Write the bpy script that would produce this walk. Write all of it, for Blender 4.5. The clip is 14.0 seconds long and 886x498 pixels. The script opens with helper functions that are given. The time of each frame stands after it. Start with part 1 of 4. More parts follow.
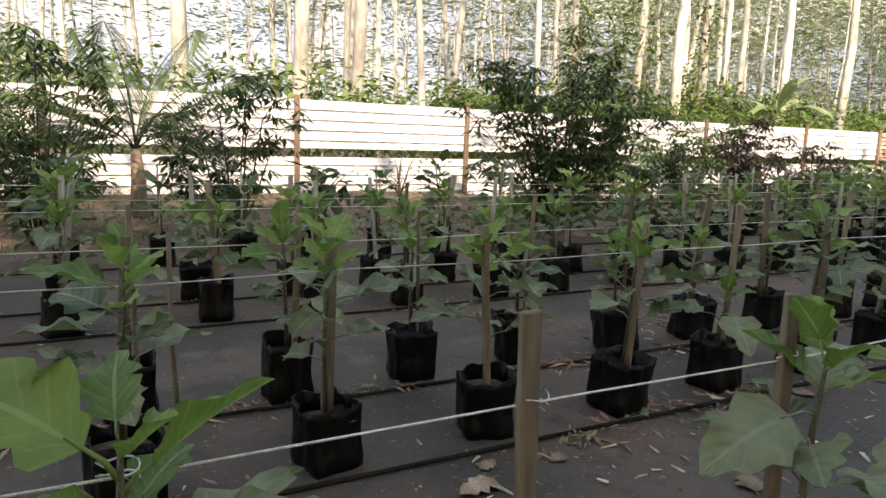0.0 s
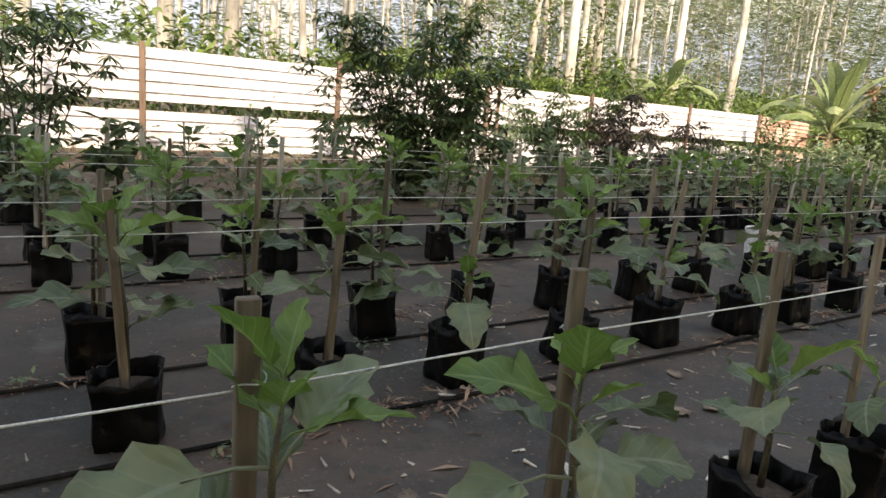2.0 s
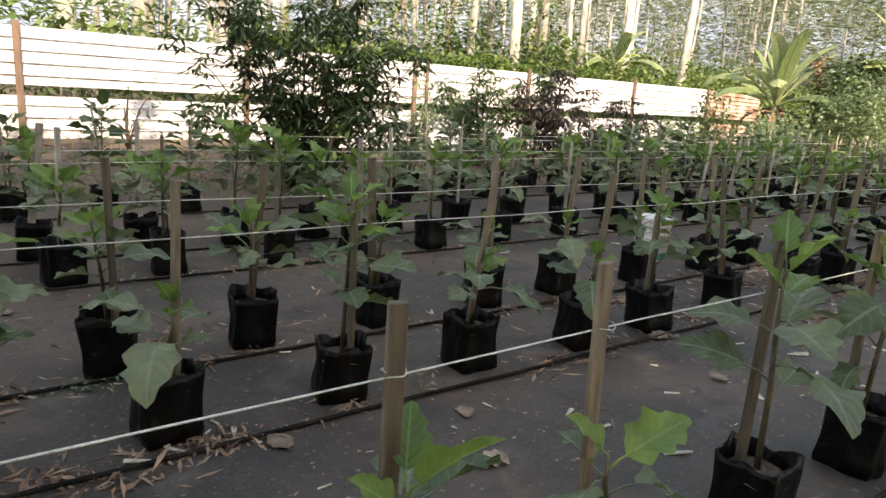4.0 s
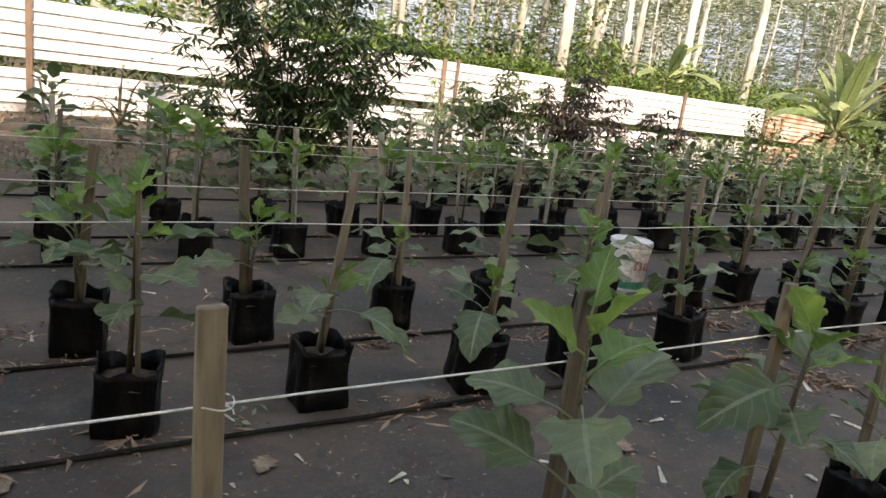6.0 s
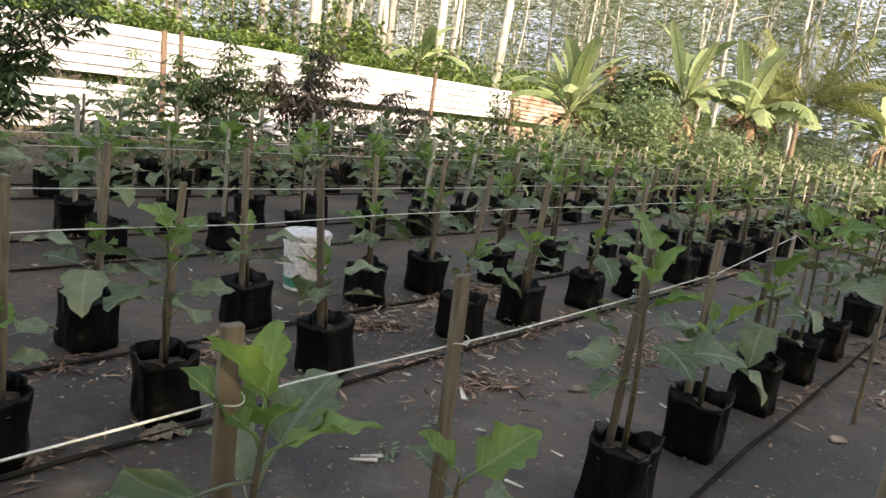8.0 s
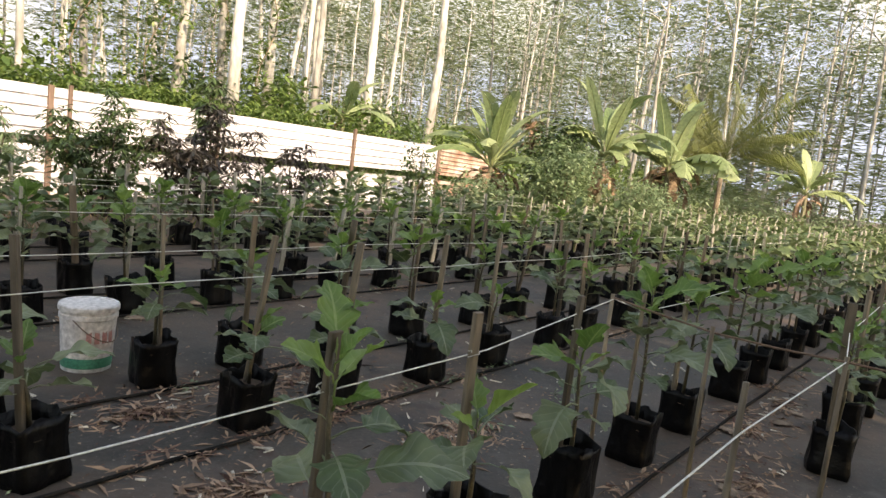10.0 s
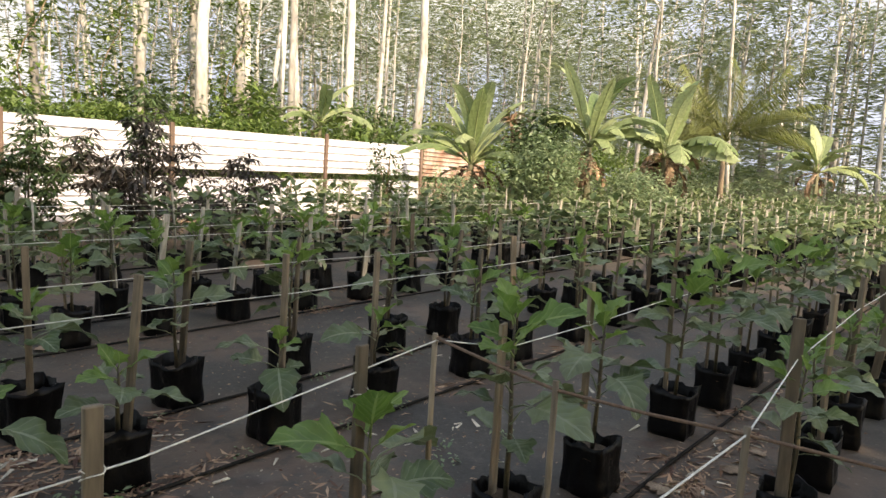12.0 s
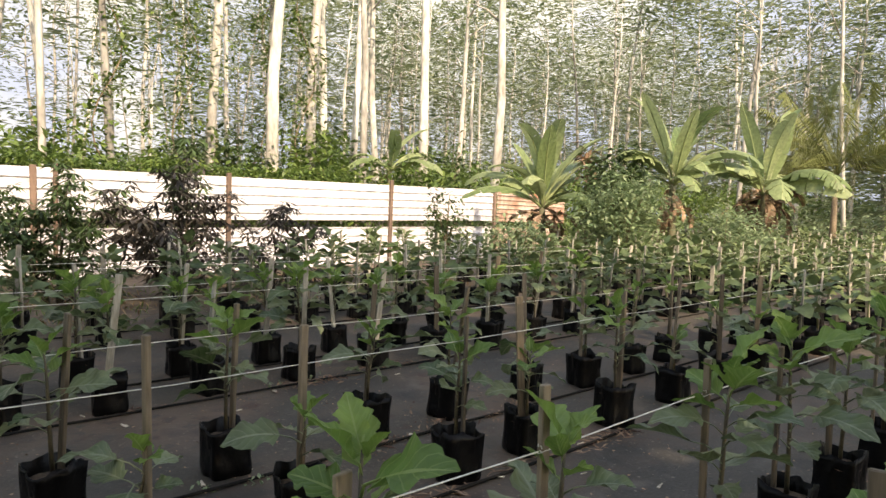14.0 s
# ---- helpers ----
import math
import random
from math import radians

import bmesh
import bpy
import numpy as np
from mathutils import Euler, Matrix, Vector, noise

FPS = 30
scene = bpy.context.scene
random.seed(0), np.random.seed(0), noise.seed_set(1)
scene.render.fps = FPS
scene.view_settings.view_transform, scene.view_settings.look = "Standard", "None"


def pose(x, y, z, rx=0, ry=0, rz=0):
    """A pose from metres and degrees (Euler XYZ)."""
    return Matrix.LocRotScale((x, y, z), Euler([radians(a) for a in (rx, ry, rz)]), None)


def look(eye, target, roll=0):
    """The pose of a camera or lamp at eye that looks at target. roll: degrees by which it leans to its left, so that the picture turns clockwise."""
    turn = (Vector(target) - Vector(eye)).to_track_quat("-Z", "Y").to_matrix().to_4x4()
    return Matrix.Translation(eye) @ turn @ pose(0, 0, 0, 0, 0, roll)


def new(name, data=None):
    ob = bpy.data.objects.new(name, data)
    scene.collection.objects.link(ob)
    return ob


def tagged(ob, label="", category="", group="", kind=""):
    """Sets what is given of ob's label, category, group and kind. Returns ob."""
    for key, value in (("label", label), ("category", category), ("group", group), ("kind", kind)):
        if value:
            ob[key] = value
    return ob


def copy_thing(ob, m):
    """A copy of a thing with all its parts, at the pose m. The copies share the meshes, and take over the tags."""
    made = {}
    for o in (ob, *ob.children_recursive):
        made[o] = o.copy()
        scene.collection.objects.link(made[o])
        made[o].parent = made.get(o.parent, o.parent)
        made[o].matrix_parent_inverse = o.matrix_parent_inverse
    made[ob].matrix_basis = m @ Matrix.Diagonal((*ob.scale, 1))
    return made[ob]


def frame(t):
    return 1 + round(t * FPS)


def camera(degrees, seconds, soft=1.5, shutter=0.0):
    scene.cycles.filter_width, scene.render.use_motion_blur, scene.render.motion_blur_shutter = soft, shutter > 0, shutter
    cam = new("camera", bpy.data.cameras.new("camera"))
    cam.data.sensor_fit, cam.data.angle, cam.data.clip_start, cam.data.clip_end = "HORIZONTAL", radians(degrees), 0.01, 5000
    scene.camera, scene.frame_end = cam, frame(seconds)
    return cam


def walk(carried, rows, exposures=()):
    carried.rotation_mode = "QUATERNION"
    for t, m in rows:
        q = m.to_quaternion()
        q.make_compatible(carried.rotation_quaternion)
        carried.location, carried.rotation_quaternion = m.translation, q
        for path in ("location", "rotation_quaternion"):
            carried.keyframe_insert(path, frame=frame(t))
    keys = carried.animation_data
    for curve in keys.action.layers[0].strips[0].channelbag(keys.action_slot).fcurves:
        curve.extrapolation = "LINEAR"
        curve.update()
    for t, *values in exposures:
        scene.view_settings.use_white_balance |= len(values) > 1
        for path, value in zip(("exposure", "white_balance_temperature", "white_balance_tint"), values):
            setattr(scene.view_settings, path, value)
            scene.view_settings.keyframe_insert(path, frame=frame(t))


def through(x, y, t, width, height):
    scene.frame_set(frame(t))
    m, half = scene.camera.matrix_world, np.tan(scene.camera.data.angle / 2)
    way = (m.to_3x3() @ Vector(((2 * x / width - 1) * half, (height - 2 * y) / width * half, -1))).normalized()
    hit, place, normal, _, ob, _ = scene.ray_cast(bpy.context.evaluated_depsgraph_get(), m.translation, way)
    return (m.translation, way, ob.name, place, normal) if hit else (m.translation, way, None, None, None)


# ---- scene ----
cam = camera(65.1, 14.0)
PATH = [
    (0, (-0.578, 0.838, 1.188), (0.342, 2.585, 0.874), 1.8),
    (0.5, (-0.334, 0.857, 1.186), (0.585, 2.614, 0.927), 2.6),
    (1, (-0.019, 0.902, 1.168), (1.13, 2.489, 0.769), 3.3),
    (1.5, (0.202, 0.835, 1.186), (1.321, 2.461, 0.864), 0.7),
    (2, (0.453, 0.795, 1.179), (1.57, 2.407, 0.787), 4.6),
    (2.5, (0.756, 0.78, 1.158), (1.842, 2.411, 0.756), 7.1),
    (2.7, (0.894, 0.786, 1.184), (2.017, 2.382, 0.747), 6.4),
    (4.8, (2.011, 0.792, 1.262), (3.136, 2.385, 0.818), 1.8),
    (5, (2.12, 0.785, 1.264), (3.157, 2.435, 0.812), 1.3),
    (5.5, (2.336, 0.771, 1.274), (3.35, 2.446, 0.866), 2.4),
    (5.9, (2.567, 0.756, 1.248), (3.645, 2.396, 0.861), 8.6),
    (6, (2.595, 0.812, 1.247), (3.626, 2.466, 0.799), 7.1),
    (6.5, (2.77, 0.854, 1.241), (3.994, 2.362, 0.764), 5.5),
    (6.8, (2.975, 0.862, 1.19), (4.187, 2.408, 0.813), 1.6),
    (7, (3.106, 0.863, 1.234), (4.333, 2.382, 0.801), 1.8),
    (7.5, (3.356, 0.848, 1.243), (4.691, 2.279, 0.83), 3.0),
    (8, (3.649, 0.864, 1.272), (5.136, 2.134, 0.855), 7.7),
    (8.5, (3.914, 0.846, 1.278), (5.441, 2.091, 0.935), 4.3),
    (9, (4.189, 0.758, 1.32), (5.735, 1.99, 1.018), 4.9),
    (9.2, (4.28, 0.714, 1.321), (5.864, 1.908, 1.067), 6.0),
    (11.3, (5.29, 0.426, 1.409), (6.847, 1.653, 1.145), 9.2),
    (11.5, (5.498, 0.497, 1.372), (7.107, 1.654, 1.099), 8.1),
    (12, (5.808, 0.454, 1.394), (7.348, 1.706, 1.144), 3.4),
    (12.5, (6.069, 0.482, 1.415), (7.414, 1.935, 1.134), 1.7),
    (13, (6.355, 0.549, 1.414), (7.598, 2.099, 1.186), 2.4),
    (13.5, (6.659, 0.586, 1.426), (8.076, 1.971, 1.151), 2.3),
    (14, (7.001, 0.604, 1.415), (8.348, 2.076, 1.28), 1.8),
]
walk(cam, [(t, look(eye, target, roll)) for t, eye, target, roll in PATH], [(t, e + 0.16, 10500, 17) for t, e in (
    (0, 1.93), (0.5, 1.72), (1, 1.65), (1.5, 1.88), (2, 1.86), (2.5, 1.97), (5, 2.06), (5.5, 1.98), (6, 1.95), (6.5, 2.06), (7.5, 2.05), (8.5, 2.04), (9, 1.88),
    (11.5, 1.80), (12.5, 1.77), (13, 1.76), (13.5, 1.72), (14, 1.68))])

# ---- world, sun, exposure ----
world = bpy.data.worlds.new("world")
scene.world = world
world.use_nodes = True
wn = world.node_tree.nodes
sky = wn.new("ShaderNodeTexSky")
sky.sky_type, sky.sun_disc = "NISHITA", False
SUN = Vector((-0.30, -0.85, 0.66)).normalized()
sky.sun_elevation = math.asin(SUN.z)
sky.sun_rotation = math.atan2(SUN.x, SUN.y)
sky.air_density, sky.dust_density, sky.ozone_density = 1.0, 0.7, 1.0
wn["Background"].inputs["Strength"].default_value = 0.15
world.node_tree.links.new(sky.outputs[0], wn["Background"].inputs["Color"])
sun = new("sun", bpy.data.lights.new("sun", "SUN"))
sun.data.energy, sun.data.angle, sun.data.color = 2.0, radians(0.5), (1.0, 0.98, 0.95)
sun.matrix_world = look(SUN * 60, (0, 0, 0))


# glowing backdrop all round, far beyond the woods: sky haze painted as emission
def build_backdrop():
    m = bpy.data.materials.new("glowing_haze")
    m.use_nodes = True
    n, l = m.node_tree.nodes, m.node_tree.links
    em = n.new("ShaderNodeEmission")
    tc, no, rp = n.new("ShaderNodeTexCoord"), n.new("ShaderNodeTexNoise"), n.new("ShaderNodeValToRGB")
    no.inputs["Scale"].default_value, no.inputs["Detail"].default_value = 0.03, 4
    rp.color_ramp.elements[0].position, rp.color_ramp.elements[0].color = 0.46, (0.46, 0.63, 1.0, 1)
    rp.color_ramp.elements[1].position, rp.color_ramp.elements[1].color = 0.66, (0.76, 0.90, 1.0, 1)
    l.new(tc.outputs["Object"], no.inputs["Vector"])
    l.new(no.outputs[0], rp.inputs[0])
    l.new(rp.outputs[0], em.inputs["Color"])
    # added glow: covers the brighter sky near the horizon
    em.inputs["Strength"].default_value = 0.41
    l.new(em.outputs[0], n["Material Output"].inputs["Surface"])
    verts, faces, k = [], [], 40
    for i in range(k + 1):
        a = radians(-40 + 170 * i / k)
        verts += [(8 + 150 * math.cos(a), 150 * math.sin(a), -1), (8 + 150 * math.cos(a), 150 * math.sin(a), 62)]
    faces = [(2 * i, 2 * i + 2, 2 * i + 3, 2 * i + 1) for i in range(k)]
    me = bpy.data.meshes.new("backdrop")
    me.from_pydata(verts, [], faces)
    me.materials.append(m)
    tagged(new("backdrop", me), "glowing backdrop painted as pale bluish hazy sky low over the distance", "sky", kind="structure")


build_backdrop()


# ---- materials ----
def base_mat(name):
    m = bpy.data.materials.new(name)
    m.use_nodes = True
    n, l = m.node_tree.nodes, m.node_tree.links
    return m, n, l, n["Principled BSDF"], n["Material Output"]


def noise_node(n, l, scale, detail=4.0, coord="Object", stretch=None):
    tc = n.new("ShaderNodeTexCoord")
    t = n.new("ShaderNodeTexNoise")
    t.inputs["Scale"].default_value, t.inputs["Detail"].default_value = scale, detail
    if stretch:
        mp = n.new("ShaderNodeMapping")
        mp.inputs["Scale"].default_value = stretch
        l.new(tc.outputs[coord], mp.inputs[0])
        l.new(mp.outputs[0], t.inputs["Vector"])
    else:
        l.new(tc.outputs[coord], t.inputs["Vector"])
    return t


def ramp_node(n, l, source, stops):
    r = n.new("ShaderNodeValToRGB")
    while len(r.color_ramp.elements) < len(stops):
        r.color_ramp.elements.new(0.5)
    for e, (p, c) in zip(r.color_ramp.elements, stops):
        e.position, e.color = p, (*c, 1)
    l.new(source, r.inputs[0])
    return r


def mix_node(n, l, fac, a, b, mode="MIX"):
    m = n.new("ShaderNodeMix")
    m.data_type, m.blend_type = "RGBA", mode
    for sock, v in ((m.inputs[0], fac), (m.inputs[6], a), (m.inputs[7], b)):
        if hasattr(v, "default_value") or hasattr(v, "is_output"):
            l.new(v, sock)
        elif isinstance(v, (int, float)):
            sock.default_value = v
        else:
            sock.default_value = (*v, 1)
    return m.outputs[2]


def bump_node(n, l, height, strength, distance, shader):
    b = n.new("ShaderNodeBump")
    b.inputs["Strength"].default_value, b.inputs["Distance"].default_value = strength, distance
    l.new(height, b.inputs["Height"])
    l.new(b.outputs[0], shader.inputs["Normal"])


def surface(name, c1, c2, scale, rough=0.7, bump=0.3, distance=0.003, fine=None, metal=0.0, stretch=None, vary=0.0, coord="Object"):
    """Two colours mixed by noise at two scales, with relief; vary: brightness from object to object."""
    m, n, l, p, _ = base_mat(name)
    big = noise_node(n, l, scale, 3, coord, stretch)
    small = noise_node(n, l, fine or scale * 9, 6, coord, stretch)
    r1 = ramp_node(n, l, big.outputs[0], [(0.35, c1), (0.68, c2)])
    r2 = ramp_node(n, l, small.outputs[0], [(0.3, (0.62, 0.62, 0.62)), (0.7, (1.25, 1.25, 1.25))])
    col = mix_node(n, l, 1.0, r1.outputs[0], r2.outputs[0], "MULTIPLY")
    if vary:
        info = n.new("ShaderNodeObjectInfo")
        rv = ramp_node(n, l, info.outputs["Random"], [(0.0, (1 - vary,) * 3), (1.0, (1 + vary,) * 3)])
        col = mix_node(n, l, 1.0, col, rv.outputs[0], "MULTIPLY")
    l.new(col, p.inputs["Base Color"])
    p.inputs["Roughness"].default_value, p.inputs["Metallic"].default_value = rough, metal
    bump_node(n, l, small.outputs[0], bump, distance, p)
    return m


def leaf_mat(name, dark, light, vein, rough=0.5, through=0.3, veins=True, island=False):
    """Leaf: colour varies from leaf to leaf, pale midrib and side veins by the leaf's own coordinates, some light passes."""
    m, n, l, p, out = base_mat(name)
    if island:
        rnd = n.new("ShaderNodeNewGeometry").outputs["Random Per Island"]
    else:
        rnd = n.new("ShaderNodeObjectInfo").outputs["Random"]
    col = ramp_node(n, l, rnd, [(0.0, dark), (1.0, light)]).outputs[0]
    spots = noise_node(n, l, 14, 4)
    sp = ramp_node(n, l, spots.outputs[0], [(0.3, (0.75, 0.75, 0.75)), (0.7, (1.2, 1.2, 1.15))])
    col = mix_node(n, l, 1.0, col, sp.outputs[0], "MULTIPLY")
    if veins:
        uv = n.new("ShaderNodeUVMap")
        sep = n.new("ShaderNodeSeparateXYZ")
        l.new(uv.outputs[0], sep.inputs[0])

        def calc(op, a, b):
            k = n.new("ShaderNodeMath")
            k.operation = op
            for s, v in zip(k.inputs, (a, b)):
                if isinstance(v, (int, float)):
                    s.default_value = v
                else:
                    l.new(v, s)
            return k.outputs[0]
        side = calc("ABSOLUTE", calc("SUBTRACT", sep.outputs[0], 0.5), 0)
        mid = calc("LESS_THAN", side, 0.035)
        wave = calc("SINE", calc("MULTIPLY", calc("SUBTRACT", sep.outputs[1], calc("MULTIPLY", side, 0.55)), 40.0), 0)
        ribs = calc("MULTIPLY", calc("GREATER_THAN", wave, 0.93), 0.4)
        fac = calc("MAXIMUM", mid, ribs)
        col = mix_node(n, l, calc("MULTIPLY", fac, 0.6), col, vein)
        bump_node(n, l, wave, 0.25, 0.004, p)
    l.new(col, p.inputs["Base Color"])
    p.inputs["Roughness"].default_value = rough
    tr = n.new("ShaderNodeBsdfTranslucent")
    l.new(col, tr.inputs["Color"])
    mx = n.new("ShaderNodeMixShader")
    mx.inputs[0].default_value = through
    l.new(p.outputs[0], mx.inputs[1])
    l.new(tr.outputs[0], mx.inputs[2])
    l.new(mx.outputs[0], out.inputs["Surface"])
    return m


M_SOIL = surface("soil", (0.075, 0.055, 0.040), (0.145, 0.112, 0.082), 0.6, 0.95, 0.6, 0.02, fine=9)
M_MAT = surface("weed_mat", (0.034, 0.030, 0.024), (0.072, 0.059, 0.045), 0.9, 0.70, 0.5, 0.004, fine=60)
def add_dirt(m, colour, scale, low, high):
    """Brown patches of dried mud over a surface's own colour."""
    n, l = m.node_tree.nodes, m.node_tree.links
    p = n["Principled BSDF"]
    own = p.inputs["Base Color"].links[0].from_socket
    spots = noise_node(n, l, scale, 5)
    fac = ramp_node(n, l, spots.outputs[0], [(low, (0, 0, 0)), (high, (0.88, 0.88, 0.88))])
    l.new(mix_node(n, l, fac.outputs[0], own, colour), p.inputs["Base Color"])


add_dirt(M_MAT, (0.122, 0.080, 0.056), 1.1, 0.42, 0.66)
add_dirt(M_MAT, (0.060, 0.030, 0.022), 5.5, 0.60, 0.70)
add_dirt(M_MAT, (0.022, 0.020, 0.019), 2.3, 0.56, 0.72)
add_dirt(M_MAT, (0.125, 0.108, 0.088), 3.4, 0.58, 0.78)
add_dirt(M_MAT, (0.050, 0.046, 0.038), 11.0, 0.55, 0.68)
add_dirt(M_MAT, (0.20, 0.165, 0.13), 34.0, 0.65, 0.72)
add_dirt(M_MAT, (0.26, 0.22, 0.18), 90.0, 0.68, 0.74)
M_BAG = surface("black_polythene", (0.0025, 0.0025, 0.003), (0.006, 0.006, 0.006), 5, 0.30, 0.8, 0.012, fine=16)
M_BAG.node_tree.nodes["Principled BSDF"].inputs["Specular IOR Level"].default_value = 0.14
M_POTSOIL = surface("potting_soil", (0.05, 0.032, 0.02), (0.13, 0.09, 0.06), 18, 0.95, 0.8, 0.008, fine=70)
M_STAKE = surface("stake_wood", (0.095, 0.073, 0.050), (0.205, 0.165, 0.117), 7, 0.85, 0.5, 0.002, fine=60, stretch=(1, 1, 0.12), vary=0.42)
M_STICK = surface("pale_stick", (0.25, 0.235, 0.195), (0.40, 0.375, 0.32), 9, 0.8, 0.4, 0.002, stretch=(1, 1, 0.12), vary=0.2)
M_STEM = surface("green_stem", (0.050, 0.044, 0.026), (0.105, 0.088, 0.050), 20, 0.6, 0.3)
M_STRING = surface("twine", (0.55, 0.55, 0.50), (0.75, 0.75, 0.70), 40, 0.8, 0.4)
M_CORD = surface("brown_cord", (0.10, 0.06, 0.04), (0.18, 0.11, 0.07), 40, 0.8, 0.4)
M_HOSE = surface("drip_hose", (0.010, 0.010, 0.010), (0.03, 0.026, 0.022), 4, 0.85, 0.2)
M_HOSE.node_tree.nodes["Principled BSDF"].inputs["Specular IOR Level"].default_value = 0.1
M_LEAF = leaf_mat("eggplant_leaf", (0.050, 0.090, 0.032), (0.190, 0.230, 0.125), (0.26, 0.30, 0.20), rough=0.44)
M_YOUNG = leaf_mat("young_leaf", (0.080, 0.165, 0.036), (0.175, 0.285, 0.070), (0.30, 0.40, 0.15), through=0.4)
M_FAR = leaf_mat("far_leaf", (0.050, 0.095, 0.034), (0.190, 0.245, 0.115), (0.2, 0.3, 0.1), veins=False, island=True)
M_BUSH = leaf_mat("cassava_leaf", (0.032, 0.066, 0.026), (0.085, 0.142, 0.052), (0.2, 0.3, 0.1), veins=False, island=True, through=0.25)
M_PURPLE = leaf_mat("purple_leaf", (0.026, 0.026, 0.024), (0.078, 0.066, 0.056), (0.2, 0.3, 0.1), veins=False, island=True, through=0.2)
M_LIGHT = leaf_mat("light_leaf", (0.120, 0.200, 0.105), (0.290, 0.370, 0.220), (0.2, 0.3, 0.1), veins=False, island=True, through=0.38)
M_WOODS = leaf_mat("wood_leaf", (0.115, 0.170, 0.082), (0.305, 0.360, 0.225), (0.2, 0.3, 0.1), veins=False, island=True, through=0.5)
M_STRAW = leaf_mat("straw", (0.15, 0.095, 0.05), (0.36, 0.26, 0.15), (0.3, 0.2, 0.1), rough=0.9, through=0.1, veins=False, island=True)
M_HEDGE = leaf_mat("hedge_leaf", (0.055, 0.115, 0.028), (0.17, 0.25, 0.070), (0.2, 0.3, 0.1), veins=False, island=True, through=0.35)
M_BANANA = leaf_mat("banana_leaf", (0.120, 0.190, 0.075), (0.320, 0.390, 0.210), (0.36, 0.43, 0.22), rough=0.5, through=0.35)
M_DRY = surface("dry_leaf", (0.13, 0.080, 0.055), (0.36, 0.25, 0.17), 6, 0.9, 0.5, vary=0.45)
M_BANSTEM = surface("banana_stem", (0.10, 0.105, 0.060), (0.19, 0.17, 0.11), 3, 0.6, 0.3, stretch=(1, 1, 0.2))
M_TRUNK = surface("pale_bark", (0.28, 0.27, 0.245), (0.58, 0.565, 0.53), 1.4, 0.85, 0.5, 0.01, fine=9, stretch=(1, 1, 0.35), vary=0.38)
M_TWIG = surface("bark", (0.13, 0.10, 0.07), (0.26, 0.20, 0.14), 3, 0.9, 0.5, 0.01)
M_SHOOT = surface("dark_shoot", (0.045, 0.038, 0.028), (0.11, 0.088, 0.062), 6, 0.85, 0.4)
M_SHEET = surface("white_sheet", (0.63, 0.63, 0.67), (0.73, 0.73, 0.77), 0.7, 0.45, 0.05, 0.001, fine=6)
M_RUST = surface("rusty_sheet", (0.27, 0.13, 0.08), (0.62, 0.52, 0.46), 1.6, 0.8, 0.2, 0.002, fine=7)
M_POST = surface("fence_post", (0.12, 0.078, 0.060), (0.21, 0.145, 0.110), 2, 0.85, 0.4, stretch=(1, 1, 0.2), vary=0.2)
M_CHIP = surface("wood_chip", (0.50, 0.44, 0.34), (0.76, 0.70, 0.58), 20, 0.9, 0.3, vary=0.35)
M_LITTER = leaf_mat("dry_litter", (0.075, 0.030, 0.022), (0.46, 0.30, 0.20), (0.3, 0.2, 0.1), rough=0.9, through=0.05, veins=False, island=True)
M_DEAD = surface("fallen_leaf", (0.16, 0.10, 0.06), (0.36, 0.26, 0.18), 14, 0.9, 0.4, vary=0.35)
M_PAIL = surface("pail_plastic", (0.62, 0.60, 0.58), (0.72, 0.70, 0.68), 4, 0.4, 0.1)
M_PAILRED = surface("pail_print_red", (0.45, 0.20, 0.19), (0.55, 0.30, 0.28), 8, 0.5, 0.1)
M_PAILGREEN = surface("pail_print_green", (0.02, 0.20, 0.13), (0.04, 0.30, 0.20), 8, 0.5, 0.1)


# ---- mesh helpers ----
def mesh_of(name, verts, faces, material, uvs=None, smooth=True):
    me = bpy.data.meshes.new(name)
    me.from_pydata([tuple(v) for v in verts], [], faces)
    if uvs is not None:
        layer = me.uv_layers.new(name="UVMap")
        idx = np.empty(len(me.loops), dtype=np.int32)
        me.loops.foreach_get("vertex_index", idx)
        layer.data.foreach_set("uv", np.asarray(uvs, dtype=np.float32)[idx].ravel())
    if smooth:
        me.polygons.foreach_set("use_smooth", [True] * len(me.polygons))
    me.materials.append(material)
    me.update()
    return me


def child(name, me, parent, m=None, label=""):
    ob = new(name, me)
    ob.parent = parent
    if m is not None:
        ob.matrix_basis = m
    return tagged(ob, label) if label else ob


def bm_mesh(name, bm, material, smooth=False):
    me = bpy.data.meshes.new(name)
    bm.to_mesh(me)
    bm.free()
    if smooth:
        me.polygons.foreach_set("use_smooth", [True] * len(me.polygons))
    me.materials.append(material)
    return me


def box_bm(sx, sy, sz, bevel=0.0, bm=None, at=(0, 0, 0)):
    """Box of these sizes standing on z = 0 of at."""
    bm = bm or bmesh.new()
    r = bmesh.ops.create_cube(bm, size=1.0, matrix=Matrix.Translation((at[0], at[1], at[2] + sz / 2)) @ Matrix.Diagonal((sx, sy, sz, 1)))
    if bevel:
        edges = list({e for v in r["verts"] for e in v.link_edges})
        bmesh.ops.bevel(bm, geom=edges, offset=bevel, segments=1, affect="EDGES")
    return bm


